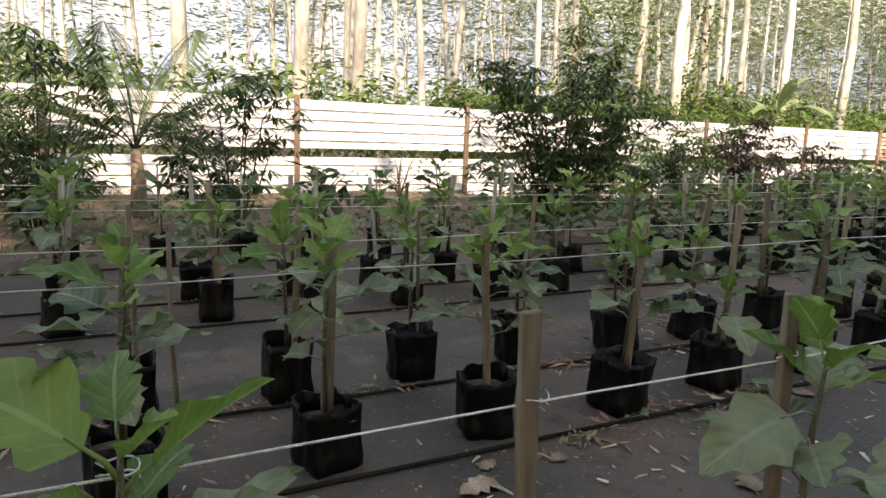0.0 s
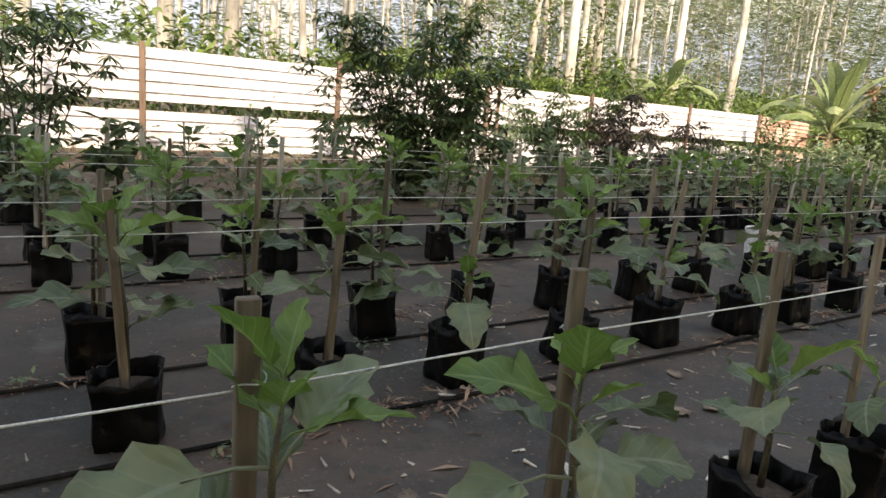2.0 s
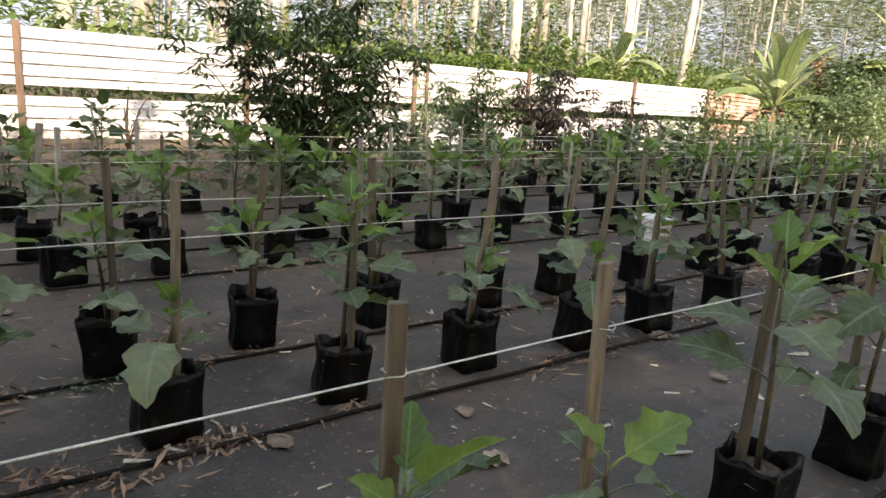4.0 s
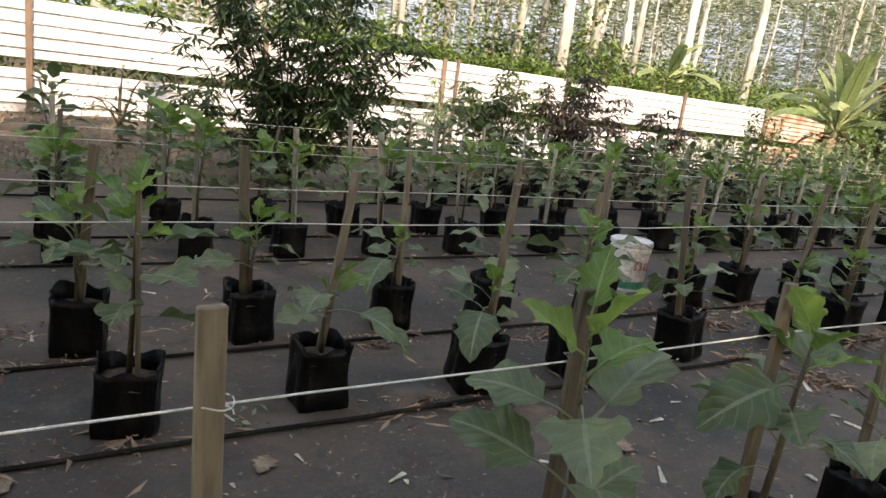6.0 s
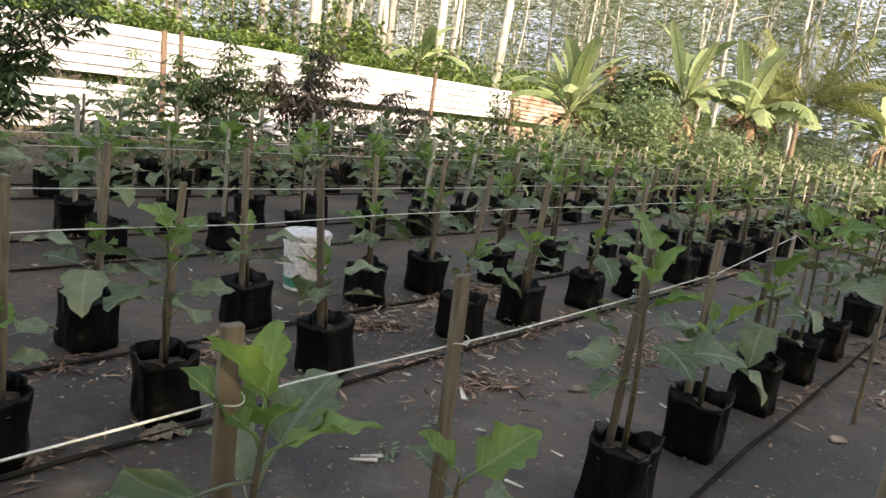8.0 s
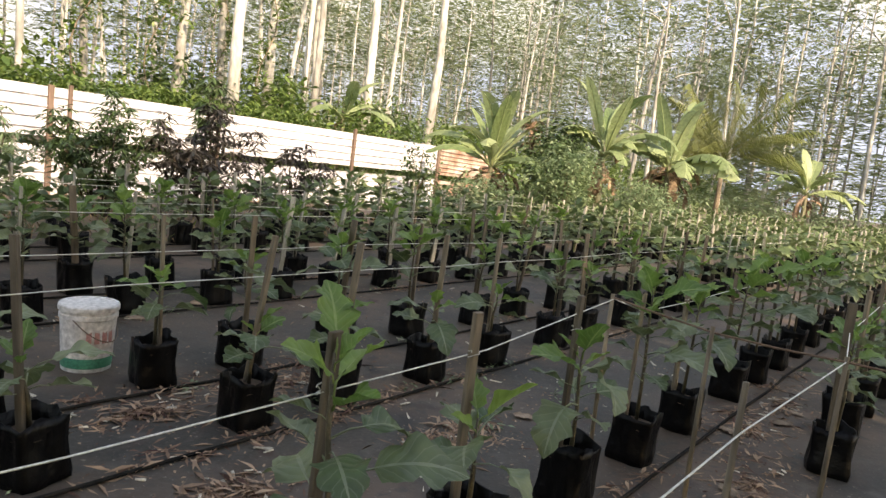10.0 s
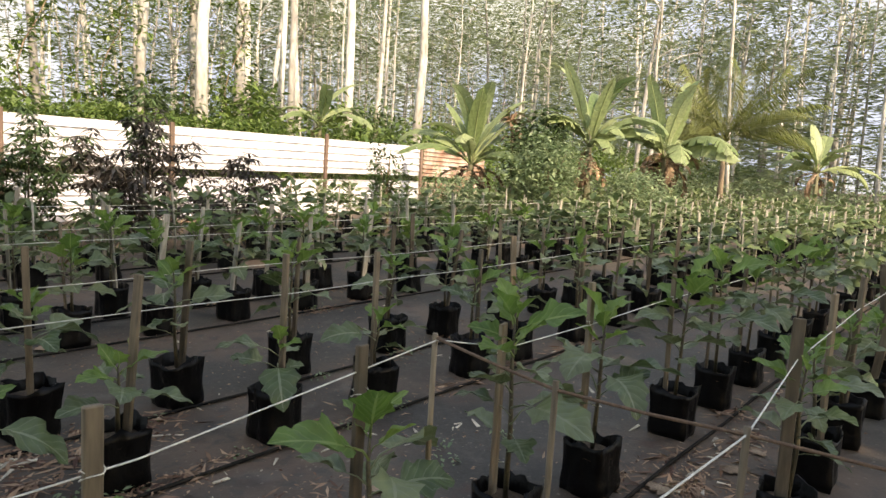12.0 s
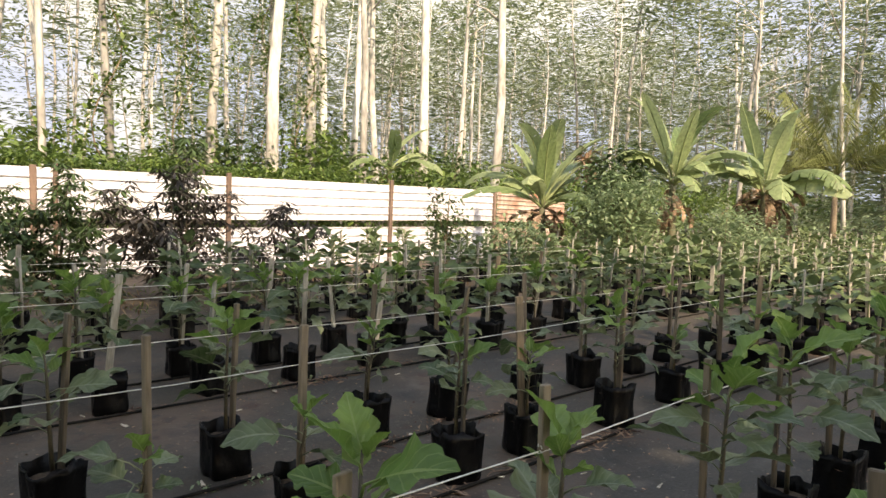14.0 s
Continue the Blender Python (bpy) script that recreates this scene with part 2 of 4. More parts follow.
def tube(points, radii, sides=6):
    """Verts and faces of a tapered tube along points, with end caps."""
    verts, faces = [], []
    pts = [Vector(p) for p in points]
    for i, p in enumerate(pts):
        d = (pts[min(i + 1, len(pts) - 1)] - pts[max(i - 1, 0)]).normalized()
        a = d.orthogonal().normalized() if abs(d.z) < 0.9 else Vector((1, 0, 0)) - d * d.x
        a.normalize()
        b = d.cross(a)
        for k in range(sides):
            t = 2 * math.pi * k / sides
            verts.append(p + (a * math.cos(t) + b * math.sin(t)) * radii[i])
        if i:
            o = (i - 1) * sides
            faces += [(o + k, o + (k + 1) % sides, o + sides + (k + 1) % sides, o + sides + k) for k in range(sides)]
    faces.append(tuple(reversed(range(sides))))
    faces.append(tuple(range(len(verts) - sides, len(verts))))
    return verts, faces


def tube_mesh(name, points, radii, material, sides=6):
    return mesh_of(name, *tube(points, radii, sides), material)


# ---- ground, mat ----
FDIR = Vector((0.99867, 0.05158, 0))
FN = Vector((-0.05158, 0.99867, 0))
F0 = Vector((2.674, 12.403, 0))


def ground_z(x, y):
    """Flat under the mat; the soil rises a little to the first panels of the fence."""
    d = (Vector((x, y, 0)) - F0).dot(FN)
    t = min(1.0, max(0.0, (d + 3.6) / 3.4))
    rise = 0.22 * min(1.0, max(0.0, (8.6 - x) / 3.6))
    return -0.012 + rise * t * t * (3 - 2 * t)


def build_ground():
    xs = [-900, -200, -60, -30] + [-15 + 0.75 * i for i in range(95)] + [70, 120, 300, 900]
    ys = [-900, -200, -60, -25, -8, -4] + [7.2 + 0.3 * i for i in range(32)] + [20, 26, 40, 80, 200, 900]
    verts, faces = [], []
    for y in ys:
        for x in xs:
            z = ground_z(x, y)
            if 7.8 < y < 20:
                z += 0.05 * (noise.noise((x * 0.9, y * 0.9, 0)) + 0.4 * noise.noise((x * 3, y * 3, 4)))
            verts.append((x, y, z))
    w = len(xs)
    for j in range(len(ys) - 1):
        for i in range(w - 1):
            faces.append((j * w + i, j * w + i + 1, (j + 1) * w + i + 1, (j + 1) * w + i))
    me = mesh_of("ground", verts, faces, M_SOIL)
    tagged(new("ground", me), "bare brown earth rising to the fence", "ground", kind="structure")


build_ground()


def build_mat():
    verts, faces = [], []
    nx, ny = 120, 34
    for j in range(ny):
        for i in range(nx):
            x = -12 + 52 * i / (nx - 1)
            edge = 7.75 + 0.12 * noise.noise((x * 0.7, 3, 1)) + (4.2 if x > 13 else max(0, (x - 9)) * 1.05)
            y = -4 + (edge + 4) * j / (ny - 1)
            verts.append((x, y, 0.006 * noise.noise((x * 1.3, y * 1.3, 7)) + max(0.0, ground_z(x, y) + 0.02)))
    for j in range(ny - 1):
        for i in range(nx - 1):
            faces.append((j * nx + i, j * nx + i + 1, (j + 1) * nx + i + 1, (j + 1) * nx + i))
    tagged(new("ground_mat", mesh_of("ground_mat", verts, faces, M_MAT)), "dusty black woven weed mat spread over the ground", "weed mat", kind="structure")


build_mat()


# ---- potted eggplants ----
def bag_mesh(seed):
    """Soft square grow bag: flat base, folded sides, an uneven open rim that stands up in two ears."""
    rnd = random.Random(seed)
    sides, rings = 32, 8
    h = rnd.uniform(0.235, 0.27)
    verts, faces = [], []
    ph = [rnd.uniform(0, 6.28) for _ in range(6)]
    ears, flare = rnd.uniform(0.003, 0.018), rnd.uniform(-0.010, 0.005)
    for ring in range(rings):
        f = ring / (rings - 1)
        for k in range(sides):
            a = 2 * math.pi * k / sides
            sq = 1.0 / max(abs(math.cos(a)), abs(math.sin(a))) ** 0.75
            r = (0.110 + flare * f - 0.008 * math.sin(math.pi * f)) * sq
            r += 0.006 * math.sin(5 * a + ph[0] + 3 * f) + 0.005 * math.sin(9 * a + ph[1] - 4 * f) * (0.4 + 0.6 * f)
            r += 0.004 * math.sin(17 * a + ph[4]) * f * f
            if ring == 0:
                r *= 0.93
            z = h * f
            if ring == rings - 1:
                z += ears * math.cos(2 * a + ph[2]) + 0.010 * math.sin(3 * a + ph[3]) + 0.006 * math.sin(7 * a + ph[0]) + rnd.uniform(-0.005, 0.005)
            elif 0 < ring < rings - 2:
                z += 0.006 * math.sin(4 * a + ph[5] + ring)
            verts.append((r * math.cos(a), r * math.sin(a), z))
    for scale, drop in ((0.96, 0.003), (0.90, None)):
        for k in range(sides):
            x, y, z = verts[(rings - 1) * sides + k]
            verts.append((x * scale, y * scale, z - drop if drop else h - 0.10))
    for ring in range(rings + 1):
        o = ring * sides
        faces += [(o + k, o + (k + 1) % sides, o + sides + (k + 1) % sides, o + sides + k) for k in range(sides)]
    faces.append(tuple(reversed(range(sides))))
    return mesh_of("bag", verts, faces, M_BAG), h


def soil_mesh(h):
    sides = 14
    verts = [(0, 0, h - 0.05)]
    for r, z in ((0.06, h - 0.054), (0.0965, h - 0.066)):
        for k in range(sides):
            a = 2 * math.pi * k / sides
            r_ = r / max(abs(math.cos(a)), abs(math.sin(a))) ** 0.7
            verts.append((r_ * math.cos(a), r_ * math.sin(a), z + 0.01 * noise.noise((a * 3, r * 30, h * 50))))
    faces = [(0, 1 + k, 1 + (k + 1) % sides) for k in range(sides)]
    faces += [(1 + k, 1 + sides + k, 1 + sides + (k + 1) % sides, 1 + (k + 1) % sides) for k in range(sides)]
    return mesh_of("soil", verts, faces, M_POTSOIL)


def leaf_shape(length, width, droop, fold, lobes, stalk, seed, along=8, across=4):
    """A broad wavy-lobed leaf on its stalk, growing along +x from the origin and bending down."""
    rnd = random.Random(seed)
    ph = rnd.uniform(0, 6.28)
    verts, faces, uvs = [], [], []
    pos, ang = Vector((0, 0, 0)), radians(rnd.uniform(5, 18))
    spine = []
    for i in range(along + 1):
        spine.append((pos.copy(), ang))
        ang -= droop / along
        pos += Vector((math.cos(ang), 0, math.sin(ang))) * (length / along)
    start = Vector((stalk * 0.94, 0, stalk * 0.34))
    for i, (p, a) in enumerate(spine):
        v = i / along
        w = width * 0.5 * (math.sin(math.pi * min(1.0, v ** 0.72)) ** 0.75 if 0 < v < 1 else 0.02)
        up = Vector((-math.sin(a), 0, math.cos(a)))
        for k in range(across + 1):
            u = -1 + 2 * k / across
            ww = w
            if abs(u) > 0.9:
                saw = (v * 3.7 + (ph if u > 0 else ph + 0.4)) % 1.0
                ww *= 1 + 2.6 * lobes * (saw / 0.62 if saw < 0.62 else (1 - saw) / 0.38) - 1.3 * lobes + 0.3 * lobes * math.sin(v * 41 + ph)
            lift = fold * abs(u) * w + 0.22 * w * math.sin(v * 12 + ph + u * 2.4) * abs(u)
            q = start + p + up * lift + Vector((0, u * ww, 0))
            verts.append(q)
            uvs.append((0.5 + 0.5 * u, v))
    for i in range(along):
        for k in range(across):
            o = i * (across + 1) + k
            faces.append((o, o + 1, o + across + 2, o + across + 1))
    tv, tf = tube([(0, 0, 0), tuple(start * 0.55 + Vector((0, 0, 0.01))), tuple(start + Vector((length * 0.12, 0, 0.004)))], [0.0042, 0.0034, 0.002], 4)
    o = len(verts)
    verts += tv
    uvs += [(0.5, 0.5)] * len(tv)
    faces += [tuple(o + i for i in f) for f in tf]
    return verts, faces, uvs


LEAF_KINDS = ((0.23, 0.150, 0.7, 0.22, 0.15, 0.11), (0.21, 0.140, 0.35, 0.30, 0.20, 0.10), (0.25, 0.160, 0.95, 0.15, 0.14, 0.12),
              (0.18, 0.115, 0.5, 0.45, 0.18, 0.09), (0.22, 0.140, 1.3, 0.35, 0.18, 0.13))
YOUNG_KINDS = ((0.18, 0.105, 0.3, 0.45, 0.20, 0.05), (0.14, 0.080, 0.2, 0.6, 0.16, 0.035), (0.20, 0.120, 0.5, 0.32, 0.22, 0.06))


def leaf_mesh(kind, material, seed):
    v, f, uv = leaf_shape(*kind, seed, along=14)
    return mesh_of("leaf", v, f, material, uv)


BIG_LEAVES = [leaf_mesh(k, M_LEAF, i) for i, k in enumerate(LEAF_KINDS + LEAF_KINDS[:4])]
YOUNG_LEAVES = [leaf_mesh(k, M_YOUNG, 20 + i) for i, k in enumerate(YOUNG_KINDS)]
BAGS = [bag_mesh(40 + i) for i in range(9)]
SOILS = [soil_mesh(h) for _, h in BAGS]


def stake_mesh(w, d, h, material):
    return bm_mesh("stake", box_bm(w, d, h, 0.003), material)


STAKES = [stake_mesh(w, d, h, m) for m in (M_STAKE, M_STICK) for w, d, h in ((0.045, 0.018, 0.72), (0.038, 0.02, 0.70), (0.05, 0.016, 0.66), (0.03, 0.022, 0.74), (0.026, 0.024, 0.69))]


STICKS = [tube_mesh("stake", [(0, 0, 0), (0.006, 0.004, h * 0.5), (0, 0, h)], [0.012, 0.011, 0.010], M_STICK, 6) for h in (0.66, 0.72, 0.78)]


def leaf_pose(rnd, z, az, tilt, size):
    return Matrix.Translation((0, 0, z)) @ Euler((rnd.uniform(-0.5, 0.5), -tilt, az)).to_matrix().to_4x4() @ Matrix.Scale(size, 4)


def plant_plan(rnd, height, leaves):
    """Where the leaves sit on one plant: stem offset, pose, young or grown."""
    plan = []
    lean = (rnd.uniform(-0.03, 0.03), rnd.uniform(-0.03, 0.03))
    az = rnd.uniform(0, 6.28)
    for i in range(leaves):
        f = (i + 0.5) / leaves
        z = 0.27 + (height - 0.27) * (0.16 + 0.84 * f ** 0.8)
        az += 2.4 + rnd.uniform(-0.5, 0.5)
        young = f > 0.58
        size = rnd.uniform(0.55, 1.08) * (1.0 if not young else 1.1 - 0.5 * (f - 0.58))
        tilt = rnd.uniform(-0.22, 0.35) if not young else rnd.uniform(0.05, 0.35) + 1.5 * (f - 0.58)
        m = Matrix.Translation((lean[0] * f, lean[1] * f, 0)) @ leaf_pose(rnd, z, az, tilt, size)
        plan.append((m, young, rnd.randrange(36)))
    return plan, lean


PLANT_LABEL = "green eggplant in a black polythene bag tied to a wooden stake"


def near_plant(seed, height, leaves, stake, back=-0.03, grow=1.0):
    """potted_eggplant > bag, soil, stem, stake, each leaf."""
    rnd = random.Random(seed)
    base = new("potted_eggplant")
    k = seed % len(BAGS)
    child("bag", BAGS[k][0], base, label="crumpled black polythene grow bag")
    child("soil", SOILS[k], base)
    plan, lean = plant_plan(rnd, height, leaves)
    h = BAGS[k][1]
    pts = [(0, 0, h - 0.06), (lean[0] * 0.3 + 0.008, lean[1] * 0.3, h + (height - h) * 0.35), (lean[0] * 0.7 - 0.006, lean[1] * 0.7, h + (height - h) * 0.7), (lean[0], lean[1], height)]
    child("stem", tube_mesh("stem", pts, [0.0105, 0.009, 0.007, 0.0035], M_STEM), base)
    if stake is not None:
        child("stake", STAKES[stake], base, Matrix.Translation((rnd.uniform(-0.02, 0.02) if back < 0 else 0.0, back, 0.17)) @ Euler((rnd.uniform(-0.08, 0.08) if back < 0 else rnd.uniform(-0.02, 0.02), rnd.uniform(-0.12, 0.12) if back < 0 else rnd.uniform(-0.012, 0.012), rnd.uniform(-0.5, 0.5) if back < 0 else rnd.uniform(-0.2, 0.2))).to_matrix().to_4x4())
    for m, young, pick in plan:
        child("leaf", YOUNG_LEAVES[pick % 3] if young else BIG_LEAVES[pick % 9], base, m @ Matrix.Scale(grow, 4))
    return tagged(base, PLANT_LABEL, "potted plant", "eggplants in bags")


def far_plant(seed, height, leaves):
    """The same with its leaves in one mesh, for plants far from the path."""
    rnd = random.Random(seed)
    base = new("potted_eggplant")
    k = seed % len(BAGS)
    child("bag", BAGS[k][0], base)
    child("soil", SOILS[k], base)
    child("stake", STICKS[seed % 3] if seed % 5 > 1 else STAKES[5 + seed % 5], base, Matrix.Translation((0.01, -0.03, 0.17)) @ Euler((rnd.uniform(-0.09, 0.09), rnd.uniform(-0.12, 0.12), 0)).to_matrix().to_4x4())
    plan, lean = plant_plan(rnd, height, leaves)
    verts, faces = tube([(0, 0, 0.25), (lean[0] * 0.5, lean[1] * 0.5, 0.5), (lean[0], lean[1], height)], [0.008, 0.006, 0.003], 4)
    for m, young, pick in plan:
        lv, lf, _ = leaf_shape(0.25 if not young else 0.19, 0.165 if not young else 0.11, 0.6, 0.3, 0.16, 0.10, pick, along=6, across=2)
        o = len(verts)
        verts += [m @ v for v in lv]
        faces += [tuple(o + i for i in f) for f in lf]
    child("foliage", mesh_of("foliage", verts, faces, M_FAR), base)
    return tagged(base, PLANT_LABEL, "potted plant", "eggplants in bags")


NEAR = [near_plant(i + 1, h, n, s) for i, (h, n, s) in enumerate(((0.74, 15, 0), (0.60, 12, 1), (0.80, 17, 2), (0.46, 8, 3), (0.70, 14, 4), (0.76, 16, 1), (0.56, 11, 0), (0.64, 15, 3), (0.68, 13, 2), (0.78, 16, 4), (0.50, 9, 1), (0.72, 14, 0)))]
MID = [near_plant(i + 41, h, n, s) for i, (h, n, s) in enumerate(((0.76, 22, 5), (0.66, 19, 1), (0.82, 24, 6), (0.58, 16, 8), (0.72, 21, 7), (0.78, 23, 9), (0.62, 18, 2), (0.70, 20, 6)))]
FRONT = [near_plant(i + 21, h, n, s, 0.055, 1.08) for i, (h, n, s) in enumerate(((0.84, 10, 0), (0.76, 13, 1), (0.88, 19, 2), (0.64, 12, 1), (0.84, 12, 0), (0.82, 18, 4), (0.52, 8, 1), (0.44, 5, 0), (0.80, 16, None), (0.78, 17, 3)))]
FARS = [far_plant(60 + i, h, n) for i, (h, n) in enumerate(((0.78, 22), (0.70, 19), (0.86, 24), (0.60, 16), (0.76, 21), (0.66, 18), (0.82, 23)))]

ROWS = {
    1.74: (-1.4, -0.55, 0.12, 0.80, 1.49, 2.26, 2.84, 3.56, 4.25, 4.84, 5.74, 6.40, 7.13, 7.83, 8.50, 9.45, 10.1),
    3.13: (-2.7, -2.0, -1.3, -0.5, 0.18, 0.86, 1.54, 2.20, 2.88, 3.56, 4.26, 4.84, 5.60, 6.54, 7.09, 7.86, 8.51, 9.42, 10.0, 10.84, 11.67),
    3.86: (-2.7, -2.0, -1.3, -0.43, 0.22, 0.85, 1.50, 2.15, 2.78, 3.48, 4.23, 4.86, 5.63, 6.48, 7.03, 7.75, 8.54, 9.40, 10.1, 10.85),
    5.28: (-2.1, -1.4, -0.7, 0.16, 0.82, 1.48, 2.17, 2.78, 3.53, 4.14, 4.81, 5.53, 6.37, 7.05, 7.80, 8.40, 9.09, 9.8),
    5.94: (-2.1, -1.4, -0.7, 0.14, 0.82, 1.50, 2.10, 2.76, 3.45, 4.10, 4.80, 5.57, 6.30, 7.00, 7.70, 8.39),
    7.35: (-1.4, -0.7, 0.05, 0.75, 1.40, 2.10, 2.80, 3.50, 5.90, 6.50, 7.10, 7.60, 8.30),
    8.00: (6.4, 7.1, 7.75, 8.4),
    1.00: (8.6, 9.35),
    9.50: (12.2,), 10.1: (13.4,),
}
FRONT_PICK = (0, 8, 7, 1, 3, 6, 7, 0, 1, 7, 4, 6, 3, 2, 9, 5, 2)
used_near, used_far, used_front, used_mid = set(), set(), set(), set()
far_places = []
for row, (y0, xs) in enumerate(ROWS.items()):
    rnd = random.Random(100 + row)
    xs = list(xs)
    while xs[-1] < 31:
        xs.append(xs[-1] + 0.69 + rnd.uniform(-0.05, 0.05))
    for i, x in enumerate(xs):
        m = Matrix.Translation((x, y0 + (rnd.uniform(-0.04, 0.04) if row else 0.0), max(0.0, ground_z(x, y0) + 0.02))) @ pose(0, 0, 0, rnd.uniform(-2.5, 2.5) if row else 0, rnd.uniform(-2.5, 2.5) if row else 0, rnd.uniform(-5, 5) if row == 0 else rnd.choice((0, 90, 180, 270)) + rnd.uniform(-18, 18))
        near = x < 13.5 and y0 < 6
        pool, used = (NEAR, used_near) if near else (FARS, used_far)
        if near and y0 > 5:
            pool, used = MID, used_mid
        if near and row == 0:
            pool, used = FRONT, used_front
        k = rnd.randrange(len(pool))
        if pool is FRONT:
            k = FRONT_PICK[i] if i < len(FRONT_PICK) else (2, 5, 9)[i % 3]
        if x > 17.2:
            far_places.append((rnd.randrange(len(FARS)), m))
        elif pool is NEAR and x in (5.60, 5.63):
            copy_thing(NEAR[3], m)
        elif k not in used:
            used.add(k)
            pool[k].matrix_basis = m
        else:
            copy_thing(pool[k], m)


def join_far():
    """Bags, stakes and leaves of the plants farthest along the rows, in one mesh with three materials."""
    verts, faces, kinds = [], [], []
    for k, m in far_places:
        for part_ in FARS[k].children:
            kind = {"bag": 0, "stake": 1, "foliage": 2}.get(part_.name.split(".")[0])
            if kind is None:
                continue
            o, mm = len(verts), m @ part_.matrix_basis
            verts += [mm @ v.co for v in part_.data.vertices]
            faces += [tuple(o + i for i in p.vertices) for p in part_.data.polygons]
            kinds += [kind] * len(part_.data.polygons)
    me = mesh_of("far_rows", verts, faces, M_BAG)
    me.materials.append(M_STICK)
    me.materials.append(M_FAR)
    me.polygons.foreach_set("material_index", kinds)
    tagged(new("far_rows", me), "far end of the rows of staked eggplants in bags", "potted plants", kind="stuff")


join_far()

# ---- strings along the rows, drip hoses ----
KNOT = None
for row, y0 in enumerate(list(ROWS)[:7]):
    rnd = random.Random(300 + row)
    x0, x1 = (ROWS[y0][0] - 1.2, 31.0)
    pts = [(x, y0 + (0.07 if row == 0 else 0.02) + rnd.uniform(-0.012, 0.012), (0.728 if row == 0 else 0.71) + rnd.uniform(-0.008, 0.008)) for x in np.arange(x0, x1, 0.7)]
    if row == 0:
        pts = [p for p in pts if abs(p[0] - 7.45) > 0.35] + [(7.45, 1.79, 0.84)]
        pts.sort()
    line = new("string", tube_mesh("string", pts, [0.0024] * len(pts), M_STRING, 5))
    tagged(line, "pale twine stretched from stake to stake", "string", "strings along the rows")
    if row < 1:
        if KNOT is None:
            KNOT = tube_mesh("knot", [(0.027 * math.cos(a), 0.017 * math.sin(a), 0.004 * math.sin(2 * a) + 0.0012 * k) for k, a in enumerate(np.linspace(0, 9.4, 26))] + [(0.028, 0.012, -0.018)], [0.0016] * 27, M_STRING, 4)
        for x in ROWS[y0][:16]:
            if -2 < x < 10:
                child("knot", KNOT, line, Matrix.Translation((x, y0 + (0.057 if row == 0 else 0.0), 0.725 if row == 0 else 0.708)) @ Matrix.Rotation(rnd.uniform(-0.4, 0.4), 4, "Z"))
    pts = [(x, y0 - 0.17 + 0.02 * noise.noise((i * 0.5, row, 0)), 0.012 + max(0, ground_z(8, y0) + 0.02)) for i, x in enumerate(np.arange(x0, x1, 0.4))]
    tagged(new("drip_hose", tube_mesh("drip_hose", pts, [0.009] * len(pts), M_HOSE, 6)), "thin black drip hose lying on the mat", "hose", "drip hoses")

side = [(5.30, 0.98, 0.72), (5.58, 0.98, 0.72), (6.45, 0.96, 0.745), (7.49, 0.87, 0.80)] + [(8.6 + 0.72 * k, 1.0 + 0.01 * (k % 3), 0.745) for k in range(31)]
tagged(new("string", tube_mesh("string", side, [0.0026] * 35, M_STRING, 5)), "pale twine tied to a brown stake and a thin stick", "string", "strings along the rows")
cord = [(7.45, 1.79, 0.845), (7.43, 1.56, 0.822), (7.41, 1.34, 0.805), (7.45, 1.10, 0.797), (7.49, 0.87, 0.80), (7.55, 0.2, 0.80)]
tagged(new("cord", tube_mesh("cord", cord, [0.005] * 6, M_CORD, 6)), "brown cord stretched across between two strings", "cord")
for x, y, h in ((7.45, 1.80, 0.86), (7.41, 1.34, 0.83), (7.49, 0.87, 0.82), (7.55, 0.2, 0.84), (6.45, 0.97, 0.88), (5.30, 0.99, 0.86), (-0.29, 3.61, 0.80)):
    tagged(new("stick", tube_mesh("stick", [(x + 0.02, y, -0.02), (x, y, h * 0.5), (x, y, h)], [0.011, 0.010, 0.009], M_STAKE, 7)), "thin grey stick holding up the twine", "stick", "thin sticks")


# ---- pail ----
def lathe(profile, sides=28):
    verts, faces = [], []
    for r, z in profile:
        for k in range(sides):
            a = 2 * math.pi * k / sides
            verts.append((r * math.cos(a), r * math.sin(a), z))
    for i in range(len(profile) - 1):
        o = i * sides
        faces += [(o + k, o + (k + 1) % sides, o + sides + (k + 1) % sides, o + sides + k) for k in range(sides)]
    faces.append(tuple(reversed(range(sides))))
    faces.append(tuple(range(len(verts) - sides, len(verts))))
    return verts, faces


